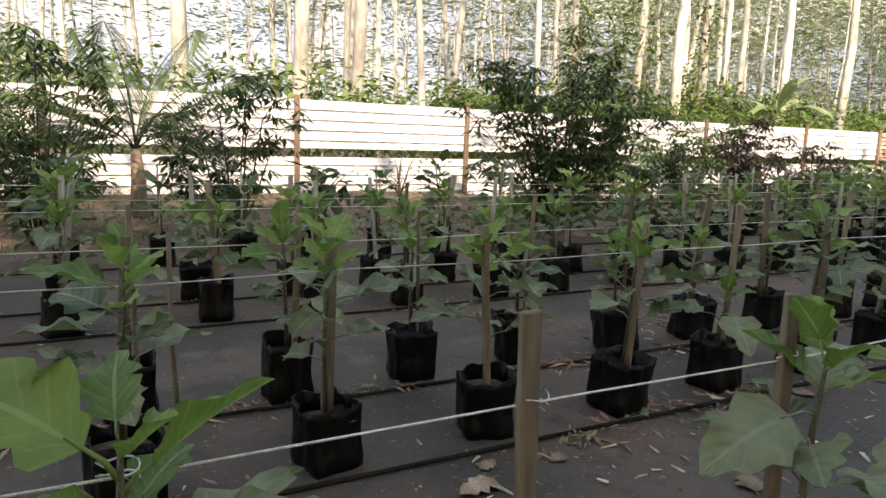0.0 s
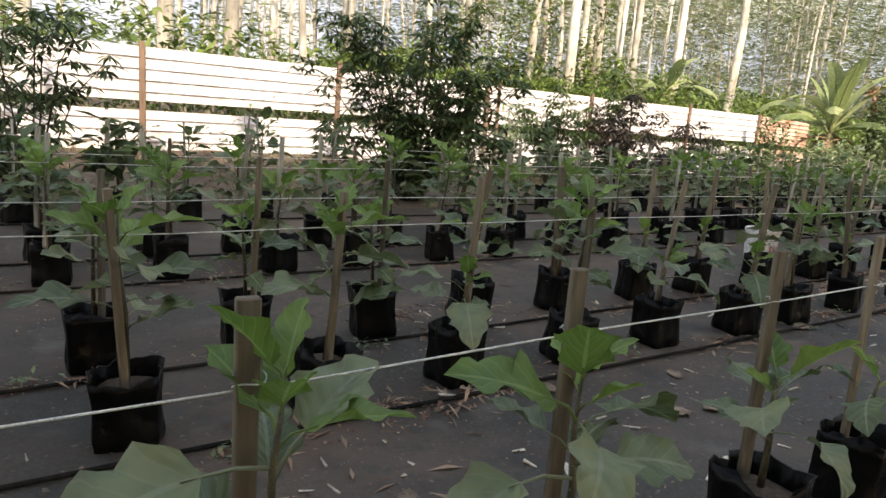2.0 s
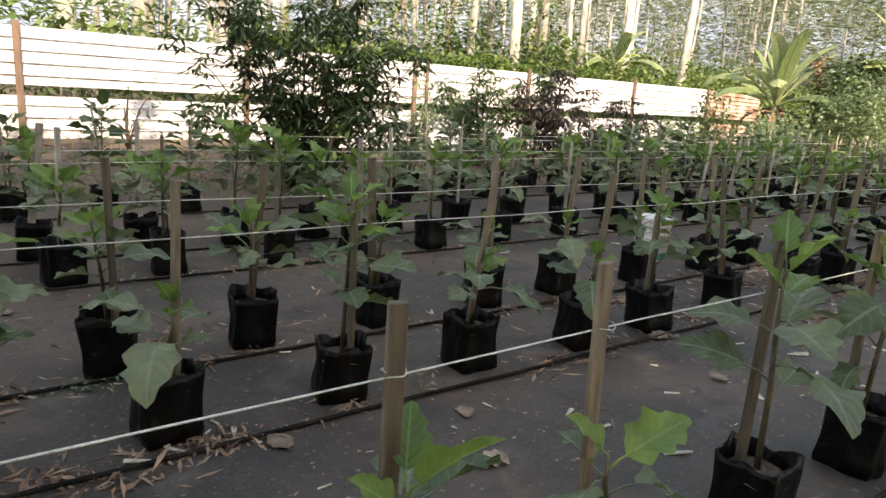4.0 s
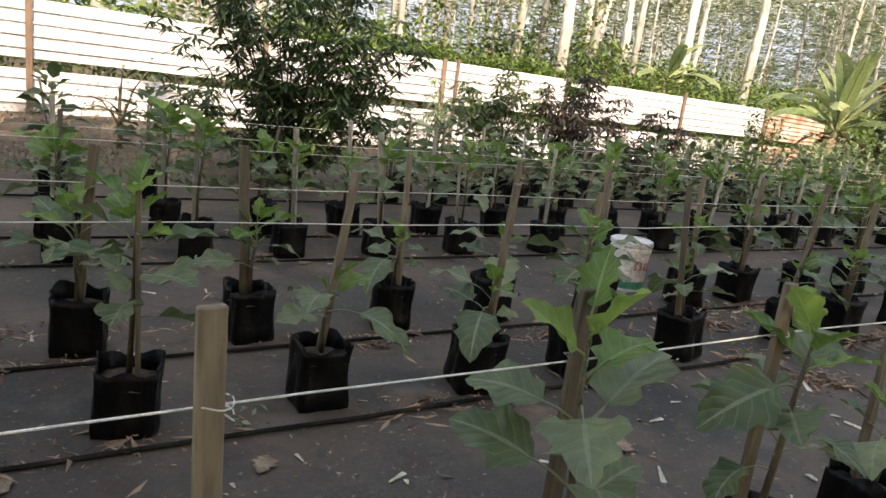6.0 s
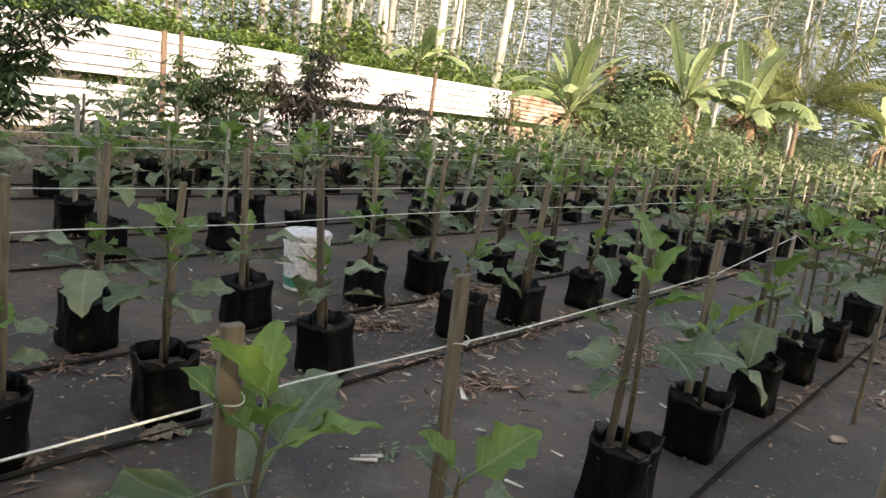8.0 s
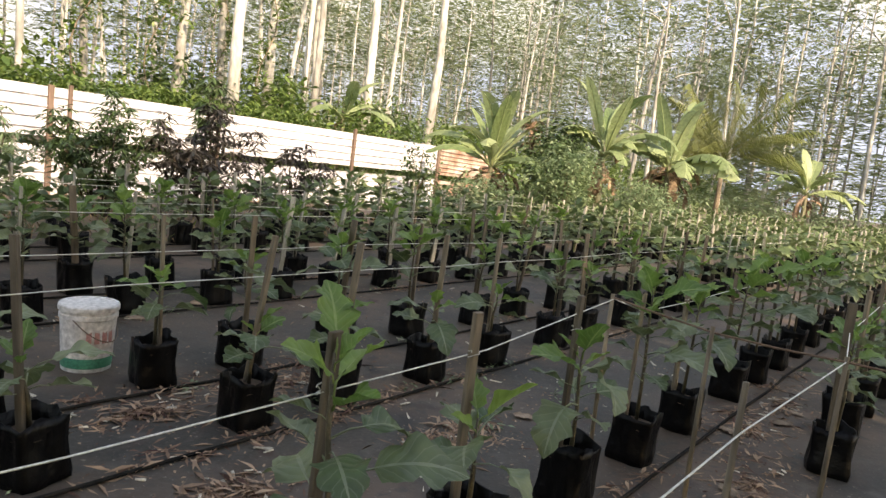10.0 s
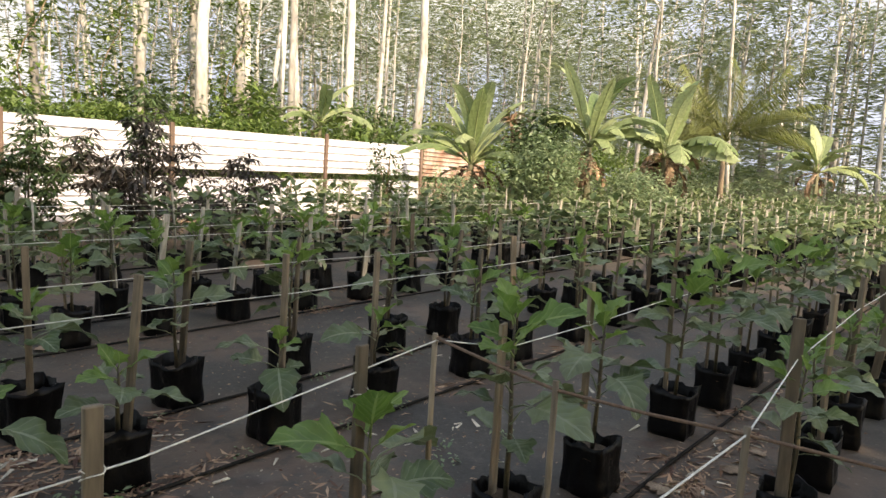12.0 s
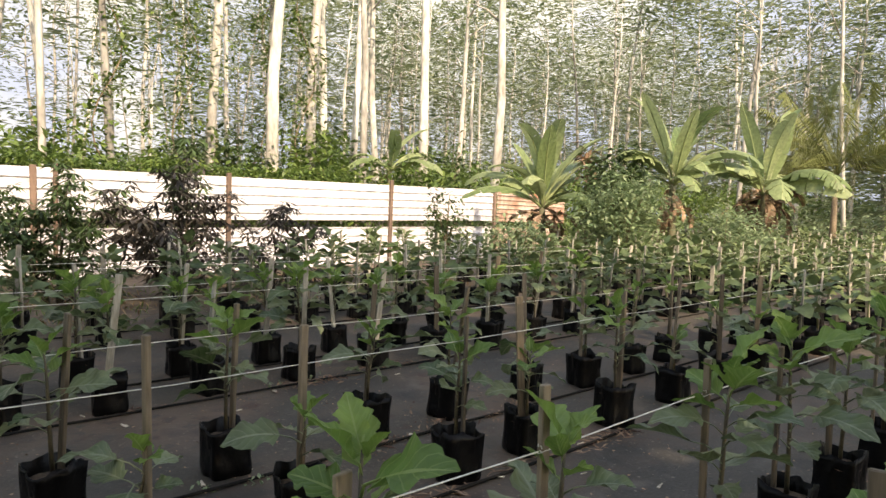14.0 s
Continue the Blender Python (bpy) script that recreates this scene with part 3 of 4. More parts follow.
def build_pail():
    base = new("pail")
    child("body", mesh_of("body", *lathe(((0.118, 0), (0.124, 0.01), (0.140, 0.29), (0.146, 0.295), (0.146, 0.315), (0.141, 0.32), (0.141, 0.335))), M_PAIL, smooth=False), base)
    child("lid", mesh_of("lid", *lathe(((0.141, 0.336), (0.152, 0.338), (0.152, 0.362), (0.146, 0.368), (0.136, 0.368), (0.132, 0.362), (0.02, 0.362))), M_PAIL, smooth=False), base, label="white plastic snap lid")
    v, f = lathe(((0.1265, 0.03), (0.1300, 0.085)))
    child("label_band", mesh_of("label_band", v, f[:-2], M_PAILGREEN), base, label="green printed band")
    for i, a in enumerate((-125, -108, -91, -74)):
        child("print_bar", bm_mesh("print_bar", box_bm(0.026, 0.004, 0.07, 0.001), M_PAILRED), base,
              Matrix.Rotation(radians(a + 90), 4, "Z") @ Matrix.Translation((0, -0.137, 0.17)) @ Matrix.Rotation(radians(-3), 4, "X"), "faded red printed mark")
    pts = [(0.15 * math.cos(a), 0.15 * math.sin(a) * 0.9 - 0.01, 0.30 - 0.13 * math.sin(a + math.pi)) for a in [math.pi * (1 + k / 12) for k in range(13)]]
    child("handle", tube_mesh("handle", pts, [0.003] * 13, M_POST, 5), base, Matrix.Rotation(radians(20), 4, "Z"), "thin wire handle")
    base.matrix_basis = pose(6.31, 4.25, 0, 0, 0, 12)
    tagged(base, "closed white plastic pail with faded red and green print", "bucket")


build_pail()


# ---- fence ----
def fence_point(x):
    return F0 + FDIR * ((x - F0.x) / FDIR.x)


def sheet_mesh(length, height, material, rib=0.17):
    """Ribbed sheet: length along x, standing on z = 0; each rib is a low trapezium."""
    prof, z = [], 0.0
    while z < height - 0.01:
        prof += [(0.0, z), (0.0, min(height, z + rib * 0.74)), (-0.034, min(height, z + rib * 0.80)), (-0.034, min(height, z + rib * 0.92))]
        z += rib
    prof = [p for i, p in enumerate(prof) if i == 0 or p[1] > prof[i - 1][1] + 1e-5]
    n, cols = len(prof), 9
    verts, faces = [], []
    for side in (0.0, 0.004):
        for c in range(cols):
            x = length * c / (cols - 1)
            wav = 0.012 * noise.noise((x * 0.8, length, 2))
            verts += [(x, y + side + wav, z) for y, z in prof]
    for s in range(2):
        o = s * n * cols
        for c in range(cols - 1):
            for i in range(n - 1):
                q = (o + c * n + i, o + (c + 1) * n + i, o + (c + 1) * n + i + 1, o + c * n + i + 1)
                faces.append(q if s == 0 else q[::-1])
    return mesh_of("sheet", verts, faces, material, smooth=False)


POSTS = (-11.4, -7.9, -4.5, -1.0, 2.67, 6.0, 9.55, 12.78, 16.76, 20.4)
ANGLE = math.degrees(math.atan2(FDIR.y, FDIR.x))
for i, x in enumerate(POSTS):
    p = fence_point(x) - FN * 0.05
    g = ground_z(p.x, p.y)
    post = new("fence_post", bm_mesh("fence_post", box_bm(0.085, 0.06, 1.81 - g + 0.04 * (i % 3), 0.006), M_POST))
    post.matrix_basis = pose(p.x, p.y, g - 0.02, 0, (i % 3 - 1) * 0.5, ANGLE)
    tagged(post, "weathered reddish-brown wooden fence post", "fence post", "fence posts")
extra = fence_point(9.85) - FN * 0.05
post = new("fence_post", bm_mesh("fence_post", box_bm(0.06, 0.05, 1.86, 0.006), M_POST))
tagged(post, "thin brown post doubling the fence post beside it", "fence post", "fence posts").matrix_basis = pose(extra.x, extra.y, -0.03, 0, 0, ANGLE)
for a, b in zip(POSTS, POSTS[1:]):
    pa, length = fence_point(a), (b - a) / FDIR.x - 0.006
    low = 0.205 if b < 6.5 else 0.07 if b < 9.6 else -0.02
    for z, h, mat_, lab in ((low, 0.81 - low, M_SHEET, "lower white ribbed metal sheet of the fence"), (0.96, 0.80, M_SHEET, "upper white ribbed metal sheet of the fence")):
        s = new("fence_sheet", sheet_mesh(length, h, mat_))
        s.matrix_basis = pose(pa.x, pa.y, z, 0, 0, ANGLE)
        tagged(s, lab, "fence panel", "fence sheets")
pa = fence_point(20.6)
for z, h, lab in ((-0.02, 0.8, "lower dull rusty metal sheet"), (0.95, 0.8, "rust-streaked corrugated metal sheet leaning at the fence end")):
    s = new("fence_sheet", sheet_mesh(3.1, h, M_RUST, 0.12))
    s.matrix_basis = pose(pa.x, pa.y + 0.05, z, 0, 1.0, ANGLE)
    tagged(s, lab, "fence panel", "fence sheets")


# ---- leaf clouds ----
def cloud(rng, centres, size, spread=0.35, ratio=0.42, sag=-0.25):
    """Folded leaflets at centres (n x 3): two triangles each along a random direction, as flat arrays."""
    n = len(centres)
    az = rng.uniform(0, 2 * np.pi, n)
    tilt = rng.normal(sag, spread, n)
    d = np.stack((np.cos(az) * np.cos(tilt), np.sin(az) * np.cos(tilt), np.sin(tilt)), 1)
    s = np.cross(d, np.stack((rng.normal(0, .3, n), rng.normal(0, .3, n), np.ones(n)), 1))
    s /= np.linalg.norm(s, axis=1)[:, None] + 1e-9
    up = np.cross(s, d)
    L = (size * rng.uniform(0.65, 1.3, n))[:, None]
    mid = centres + d * L * 0.45
    v = np.stack((centres, mid + s * L * ratio * 0.5 + up * L * 0.06, centres + d * L - up * L * 0.06, mid - s * L * ratio * 0.5 + up * L * 0.06), 1).reshape(-1, 3)
    f = np.arange(4 * n).reshape(-1, 4)
    return v, f


def array_mesh(name, v, f, material):
    me = bpy.data.meshes.new(name)
    me.vertices.add(len(v))
    me.vertices.foreach_set("co", np.asarray(v, dtype=np.float32).ravel())
    me.loops.add(f.size)
    me.loops.foreach_set("vertex_index", f.astype(np.int32).ravel())
    me.polygons.add(len(f))
    me.polygons.foreach_set("loop_start", np.arange(0, f.size, f.shape[1], dtype=np.int32))
    me.materials.append(material)
    me.update(calc_edges=True)
    return me


def blob_points(rng, n, rx, ry, z0, z1, clumps, tight=0.35):
    """Points gathered in clumps inside an upright uneven crown."""
    c = rng.normal(0, 1, (clumps, 3))
    c /= np.linalg.norm(c, axis=1)[:, None]
    c *= rng.uniform(0.25, 1.0, (clumps, 1)) ** 0.6
    k = rng.integers(0, clumps, n)
    p = c[k] + rng.normal(0, tight, (n, 3)) * 0.6
    return np.stack((p[:, 0] * rx, p[:, 1] * ry, (z0 + z1) / 2 + p[:, 2] * (z1 - z0) / 2), 1), c * np.array((rx, ry, (z1 - z0) / 2)) + np.array((0, 0, (z0 + z1) / 2))


def palmate(rng, points, size):
    """Cassava-like leaves: seven drooping fingers from each point."""
    n = len(points)
    v_all = []
    for k in range(7):
        az = 2 * np.pi * k / 7 + rng.uniform(-.15, .15, n) + 0.3 * np.arange(n)
        tilt = rng.normal(-0.35, 0.2, n)
        d = np.stack((np.cos(az) * np.cos(tilt), np.sin(az) * np.cos(tilt), np.sin(tilt)), 1)
        s = np.cross(d, np.array((0, 0, 1.0)))
        s /= np.linalg.norm(s, axis=1)[:, None] + 1e-9
        L = (size * rng.uniform(0.7, 1.2, n))[:, None]
        m = points + d * L * 0.55
        v_all.append(np.stack((points, m + s * L * 0.115, points + d * L - np.array((0, 0, 1)) * L * 0.12, m - s * L * 0.115), 1).reshape(-1, 3))
    v = np.concatenate(v_all)
    return v, np.arange(len(v)).reshape(-1, 4)


def bush(name, x, y, rx, ry, z0, z1, leaves, material, seed, size=0.16, clumps=26, label="", category="shrub", group=""):
    """A shrub > trunk, each main limb, crown."""
    rng = np.random.default_rng(seed)
    g = max(0.0, ground_z(x, y) + 0.0)
    base = new(name)
    base.matrix_basis = pose(x, y, g)
    z0, z1 = z0 - g, z1 - g
    pts, cl = blob_points(rng, leaves, rx, ry, z0, z1, clumps)
    pts[:, 2] = np.maximum(pts[:, 2], 0.08)
    v, f = cloud(rng, pts, size)
    child("crown", array_mesh("crown", v, f, material), base)
    zt = z0 + 0.35 * (z1 - z0)
    child("trunk", tube_mesh("trunk", [(0, 0, -0.05), (0.02, 0.01, zt * 0.5), (0, 0.03, zt), (0.02, 0, z0 + 0.8 * (z1 - z0))], [0.035, 0.03, 0.022, 0.008], M_TWIG, 6), base)
    for i in range(min(9, clumps)):
        c = cl[i]
        child("limb", tube_mesh("limb", [(0, 0, zt * (0.4 + 0.06 * i)), (c[0] * 0.5, c[1] * 0.5, (zt + c[2]) * 0.5), tuple(c)], [0.016, 0.011, 0.004], M_TWIG, 5), base)
    return tagged(base, label, category, group)


def cassava(x, y, height, spread, stems, leaves, material, seed, size=0.2, low=0.3, label=""):
    """cassava_shrub > each slender stem, crown: fingered leaves on stalks round the upper stems."""
    rng = np.random.default_rng(seed)
    base = new("cassava_shrub")
    base.matrix_basis = pose(x, y, max(0.0, ground_z(x, y)))
    pts = []
    for i in range(stems):
        az, r = 2.4 * i + rng.uniform(-0.5, 0.5), spread * math.sqrt((i + 0.5) / stems)
        h = height * (1.0 - 0.40 * (r / spread) ** 2) * (rng.uniform(0.35, 0.7) if i % 3 == 1 else rng.uniform(0.78, 1.0))
        end = Vector((math.cos(az) * r, math.sin(az) * r * 0.75, h))
        foot = Vector((0.07 * math.cos(az), 0.05 * math.sin(az), -0.04))
        spine = [foot, foot.lerp(end, 0.35) + Vector((0, 0, 0.10 * h)), foot.lerp(end, 0.7) + Vector((rng.normal(0, 0.05), rng.normal(0, 0.05), 0.08 * h)), end]
        child("stem", tube_mesh("stem", spine, [0.012, 0.010, 0.007, 0.004], M_SHOOT, 5), base)
        for _ in range(leaves):
            f = low + (1 - low) * rng.random() ** 0.75
            k = min(2, int(f * 3))
            p = spine[k].lerp(spine[k + 1], f * 3 - k)
            a, reach = rng.uniform(0, 6.283), size * rng.uniform(0.4, 1.6) * (1.25 - 0.6 * f)
            pts.append((p.x + math.cos(a) * reach, p.y + math.sin(a) * reach, max(0.1, p.z + rng.normal(0.03, 0.07))))
    child("crown", array_mesh("crown", *palmate(rng, np.array(pts), size), material), base)
    return tagged(base, label, "shrub")


cassava(5.12, 8.36, 2.80, 1.62, 32, 31, M_BUSH, 1, 0.18, 0.10, "tall dense dark green cassava shrub before the fence")
cassava(0.86, 8.50, 2.12, 0.85, 11, 19, M_BUSH, 2, 0.18, 0.15, "open dark green cassava shrub beside the mat")
cassava(-0.95, 8.9, 2.3, 0.95, 13, 22, M_BUSH, 3, 0.18, 0.12, "dark green leafy shrub at the fence")
cassava(-1.7, 10.6, 2.9, 1.1, 10, 32, M_LIGHT, 33, 0.17, 0.25, "pale green leafy shrub against the fence")
cassava(9.25, 10.25, 1.92, 1.0, 14, 28, M_BUSH, 4, 0.175, 0.15, "green cassava shrub in front of the white fence")
cassava(10.62, 9.8, 1.95, 1.2, 14, 24, M_PURPLE, 5, 0.19, 0.2, "purple-leaved cassava shrub in front of the white fence")
cassava(11.75, 9.4, 1.42, 1.05, 11, 24, M_PURPLE, 6, 0.17, 0.15, "low purple-leaved cassava shrub")
cassava(10.9, 10.6, 2.75, 0.5, 4, 22, M_BUSH, 36, 0.19, 0.5, "tall thin green cassava shrub rising over the fence")
cassava(7.6, 9.9, 1.4, 0.9, 8, 18, M_LIGHT, 34, 0.15, 0.2, "thin light green cassava shrub before the fence")
bush("frangipani", 1.53, 7.45, 0.30, 0.26, 0.35, 0.98, 60, M_BUSH, 12, 0.24, 9, label="small dark shrub with thick leaf tufts")
bush("leafy_shrub", 15.5, 9.78, 0.40, 0.36, 0.3, 1.85, 620, M_BUSH, 7, 0.12, label="narrow small-leaved green shrub by the fence")
bush("leafy_shrub", 19.3, 8.9, 0.9, 0.7, 0.9, 2.65, 2000, M_BUSH, 8, 0.17, 40, label="dark glossy green shrub between banana plants")
bush("leafy_shrub", 18.6, 8.1, 1.15, 0.95, 0.3, 2.05, 4200, M_LIGHT, 9, 0.12, 44, label="pale bluish-green fine-leaved shrub")
bush("leafy_shrub", 21.3, 7.4, 1.3, 0.9, 0.2, 1.6, 3400, M_LIGHT, 10, 0.12, 44, label="low pale green shrub at the end of the rows")
bush("leafy_shrub", 16.6, 8.9, 0.8, 0.7, 0.1, 1.15, 1500, M_LIGHT, 35, 0.12, 34, label="low spreading green shrub beside the last bags")
bush("leafy_shrub", 3.6, 10.2, 0.5, 0.4, 0.25, 1.1, 120, M_LIGHT, 11, 0.1, label="thin light green shrub before the fence")


# ---- litter on the mat ----
def chip_mesh(seed):
    rnd = random.Random(seed)
    L, w = rnd.uniform(0.035, 0.10), rnd.uniform(0.008, 0.024)
    bm = box_bm(L, w, 0.007, 0.002)
    for v in bm.verts:
        v.co.z += 0.006 * math.sin(v.co.x / L * 3 + seed)
        v.co.y *= 1.0 - 0.7 * max(0.0, v.co.x / L * 2 * (1 if seed % 2 else -1))
        v.co.y += 0.007 * math.sin(v.co.x / L * 4 + seed)
    return bm_mesh("wood_chip", bm, M_CHIP)


CHIPS = [chip_mesh(i) for i in range(6)]
rnd = random.Random(77)
HEAPS = ((2.3, 3.0), (5.1, 3.5), (6.2, 3.5), (7.3, 3.47), (6.84, 3.6), (7.2, 2.4), (6.1, 2.65), (8.84, 1.42), (8.0, 1.3), (9.6, 1.4), (5.25, 3.05), (2.6, 4.1))
for i in range(330):
    strip = rnd.random()
    if i >= 230:
        x, y = rnd.choice(HEAPS)
        x, y = x + rnd.gauss(0, 0.16), y + rnd.gauss(0, 0.08)
    elif strip < 0.45:
        x, y = rnd.uniform(-0.8, 10), rnd.uniform(1.95, 3.0)
    elif strip < 0.8:
        x, y = rnd.uniform(-1, 11), rnd.choice((3.0, 3.7, 3.6, 5.15)) + rnd.gauss(0, 0.12)
    else:
        x, y = rnd.uniform(3, 11), rnd.uniform(1.9, 5.2)
    ob = new("wood_chip", CHIPS[rnd.randrange(6)])
    ob.matrix_basis = pose(x, y, 0.009, rnd.uniform(-4, 4), rnd.uniform(-4, 4), rnd.uniform(0, 360)) @ Matrix.Scale(rnd.uniform(0.4, 1.15), 4)
    tagged(ob, "pale dry wood chip lying on the mat", "wood chip", "scattered wood chips")

DEAD = [mesh_of("fallen_leaf", *[q if i else [(p.x, p.y, 0.012 + 0.018 * abs(noise.noise((p.x * 20, p.y * 20, k)))) for p in q] for i, q in enumerate(leaf_shape(0.16, 0.10, 0.2, 0.1, 0.25, 0.03, 90 + k))][:2], M_DEAD) for k in range(4)]
rnd = random.Random(78)
for i in range(34):
    y = rnd.choice((3.0, 3.65, 3.5, 2.4, 2.9, 5.1, 1.35)) + rnd.gauss(0, 0.1)
    ob = new("fallen_leaf", DEAD[rnd.randrange(4)])
    ob.matrix_basis = pose(rnd.uniform(6.5, 10) if y < 1.8 else rnd.uniform(-0.6, 10), y, 0.006, 0, 0, rnd.uniform(0, 360)) @ Matrix.Scale(rnd.uniform(0.6, 1.2), 4)
    tagged(ob, "curled pale brown fallen leaf on the mat", "fallen leaf", "fallen leaves")
rng = np.random.default_rng(31)
heaps = [(rng.uniform(-1, 11), yy + rng.normal(0, 0.05), 0.28, 0.07, 70) for yy in (3.0, 3.03, 3.7, 3.72, 5.15, 5.8, 1.6) for _ in range(16)]
heaps += [(rng.uniform(-1, 11), rng.uniform(1.2, 5.2), 0.4, 0.3, 7) for _ in range(60)]
heaps += [(2.3, 3.0, 0.3, 0.08, 220), (1.2, 2.9, 0.35, 0.07, 160), (5.07, 3.53, 0.32, 0.13, 320), (5.43, 3.42, 0.3, 0.1, 220), (6.2, 3.5, 0.3, 0.1, 260), (7.3, 3.47, 0.35, 0.12, 260),
          (6.84, 3.64, 0.3, 0.12, 240), (7.45, 3.7, 0.3, 0.12, 200), (7.2, 2.35, 0.28, 0.14, 260), (6.15, 2.6, 0.18, 0.08, 130), (6.1, 2.68, 0.16, 0.07, 110),
          (8.84, 1.42, 0.5, 0.16, 480), (8.0, 1.2, 0.5, 0.18, 480), (7.38, 2.5, 0.3, 0.12, 240), (9.6, 1.4, 0.5, 0.16, 380),
          (6.84, 3.32, 0.26, 0.12, 170), (7.07, 3.46, 0.26, 0.12, 170), (7.14, 2.48, 0.26, 0.12, 170), (7.48, 2.40, 0.26, 0.12, 170), (5.35, 3.53, 0.26, 0.12, 170), (6.19, 3.49, 0.26, 0.12, 170), (5.22, 3.08, 0.26, 0.12, 170), (6.04, 2.64, 0.26, 0.12, 170), (6.27, 3.43, 0.26, 0.12, 170), (6.17, 2.55, 0.26, 0.12, 170), (2.86, 4.13, 0.26, 0.12, 170), (7.48, 3.65, 0.26, 0.12, 170), (2.42, 4.05, 0.26, 0.12, 170)]
parts_ = []
for hx, hy, sx, sy, n in heaps:
    n = int(n * 1.1)
    near_c = rng.random(n) ** 1.6
    turn = rng.uniform(0, 6.28, n)
    q = np.stack((hx + 1.7 * sx * near_c * np.cos(turn), hy + 1.7 * sy * near_c * np.sin(turn), 0.006 + 0.030 * rng.random(n) * (1 - near_c)), 1)
    parts_.append(q)
P = np.concatenate(parts_)
big, small = P[::4], P[1::2]
v, f = cloud(rng, big, 0.105, 0.22, 0.15)
v2, f2 = cloud(rng, small, 0.024, 0.2, 0.45)
v, f = np.concatenate((v, v2)), np.concatenate((f, f2 + len(v)))
v[:, 2] = np.clip(v[:, 2], 0.008, 0.06)
tagged(new("dry_litter", array_mesh("dry_litter", v, f, M_LITTER)), "reddish-brown heaps of dry leaf and husk litter on the mat", "litter", kind="stuff")


rng = np.random.default_rng(44)
n = 5200
P = np.stack((rng.uniform(-1.5, 12, n), rng.uniform(0.9, 6.2, n), rng.uniform(0.010, 0.016, n)), 1)
P = P[np.array([noise.noise((a * 1.6, b * 1.6, 8)) + 0.5 * noise.noise((a * 6, b * 6, 2)) for a, b, _ in P]) > -0.1]
v, f = cloud(rng, P, 0.020, 0.12, 0.6, 0.0)
v[:, 2] = np.clip(v[:, 2], 0.009, 0.03)
tagged(new("crumbs", array_mesh("crumbs", v, f, M_LITTER)), "crumbs of soil and broken husk strewn over the mat", "litter", kind="stuff")
rng = np.random.default_rng(43)
n = 9000
gx, gy = rng.uniform(-6, 15, n), rng.uniform(7.95, 12.2, n)
keep = np.array([noise.noise((a * 0.8, b * 0.8, 5)) for a, b in zip(gx, gy)]) > -0.12
gx, gy = gx[keep], gy[keep]
P = np.stack((gx, gy, np.array([max(0.0, ground_z(a, b)) for a, b in zip(gx, gy)]) + 0.05 + rng.uniform(0.0, 0.09, len(gx))), 1)
v, f = cloud(rng, P, 0.13, 0.5, 0.13)
tagged(new("dry_grass", array_mesh("dry_grass", v, f, M_STRAW)), "dry brown grass and straw on the bank below the fence", "dry grass", kind="stuff")
n = 7000
gx, gy = rng.uniform(-6, 15, n), rng.uniform(7.9, 11.5, n)
keep = np.array([noise.noise((a * 0.7, b * 0.9, 15)) for a, b in zip(gx, gy)]) > 0.05
gx, gy = gx[keep], gy[keep]
P = np.stack((gx, gy, np.array([max(0.0, ground_z(a, b)) for a, b in zip(gx, gy)]) + rng.uniform(0.0, 0.08, len(gx))), 1)
v, f = cloud(rng, P, 0.12, 0.4, 0.10, 0.7)
tagged(new("bank_grass", array_mesh("bank_grass", v, f, M_HEDGE)), "patches of short green grass on the bank", "grass", kind="stuff")
rng = np.random.default_rng(41)
tufts = []
for _ in range(46):
    cx, cy = rng.uniform(-0.5, 10), rng.choice((3.0, 3.02, 3.7, 2.4, 5.15)) + rng.normal(0, 0.05)
    tufts.append(np.stack((cx + rng.normal(0, 0.035, 14), cy + rng.normal(0, 0.03, 14), rng.uniform(0.006, 0.05, 14)), 1))
v, f = cloud(rng, np.concatenate(tufts), 0.035, 0.5, 0.5)
v[:, 2] = np.clip(v[:, 2], 0.004, 0.09)
tagged(new("small_weeds", array_mesh("small_weeds", v, f, M_LIGHT)), "tiny green weeds sprouting beside the bags", "weeds", kind="stuff")
bush("cordyline", 19.4, 9.6, 0.22, 0.22, 1.9, 2.75, 60, M_DRY, 13, 0.28, 8, label="reddish-leaved tall shrub among the banana plants")


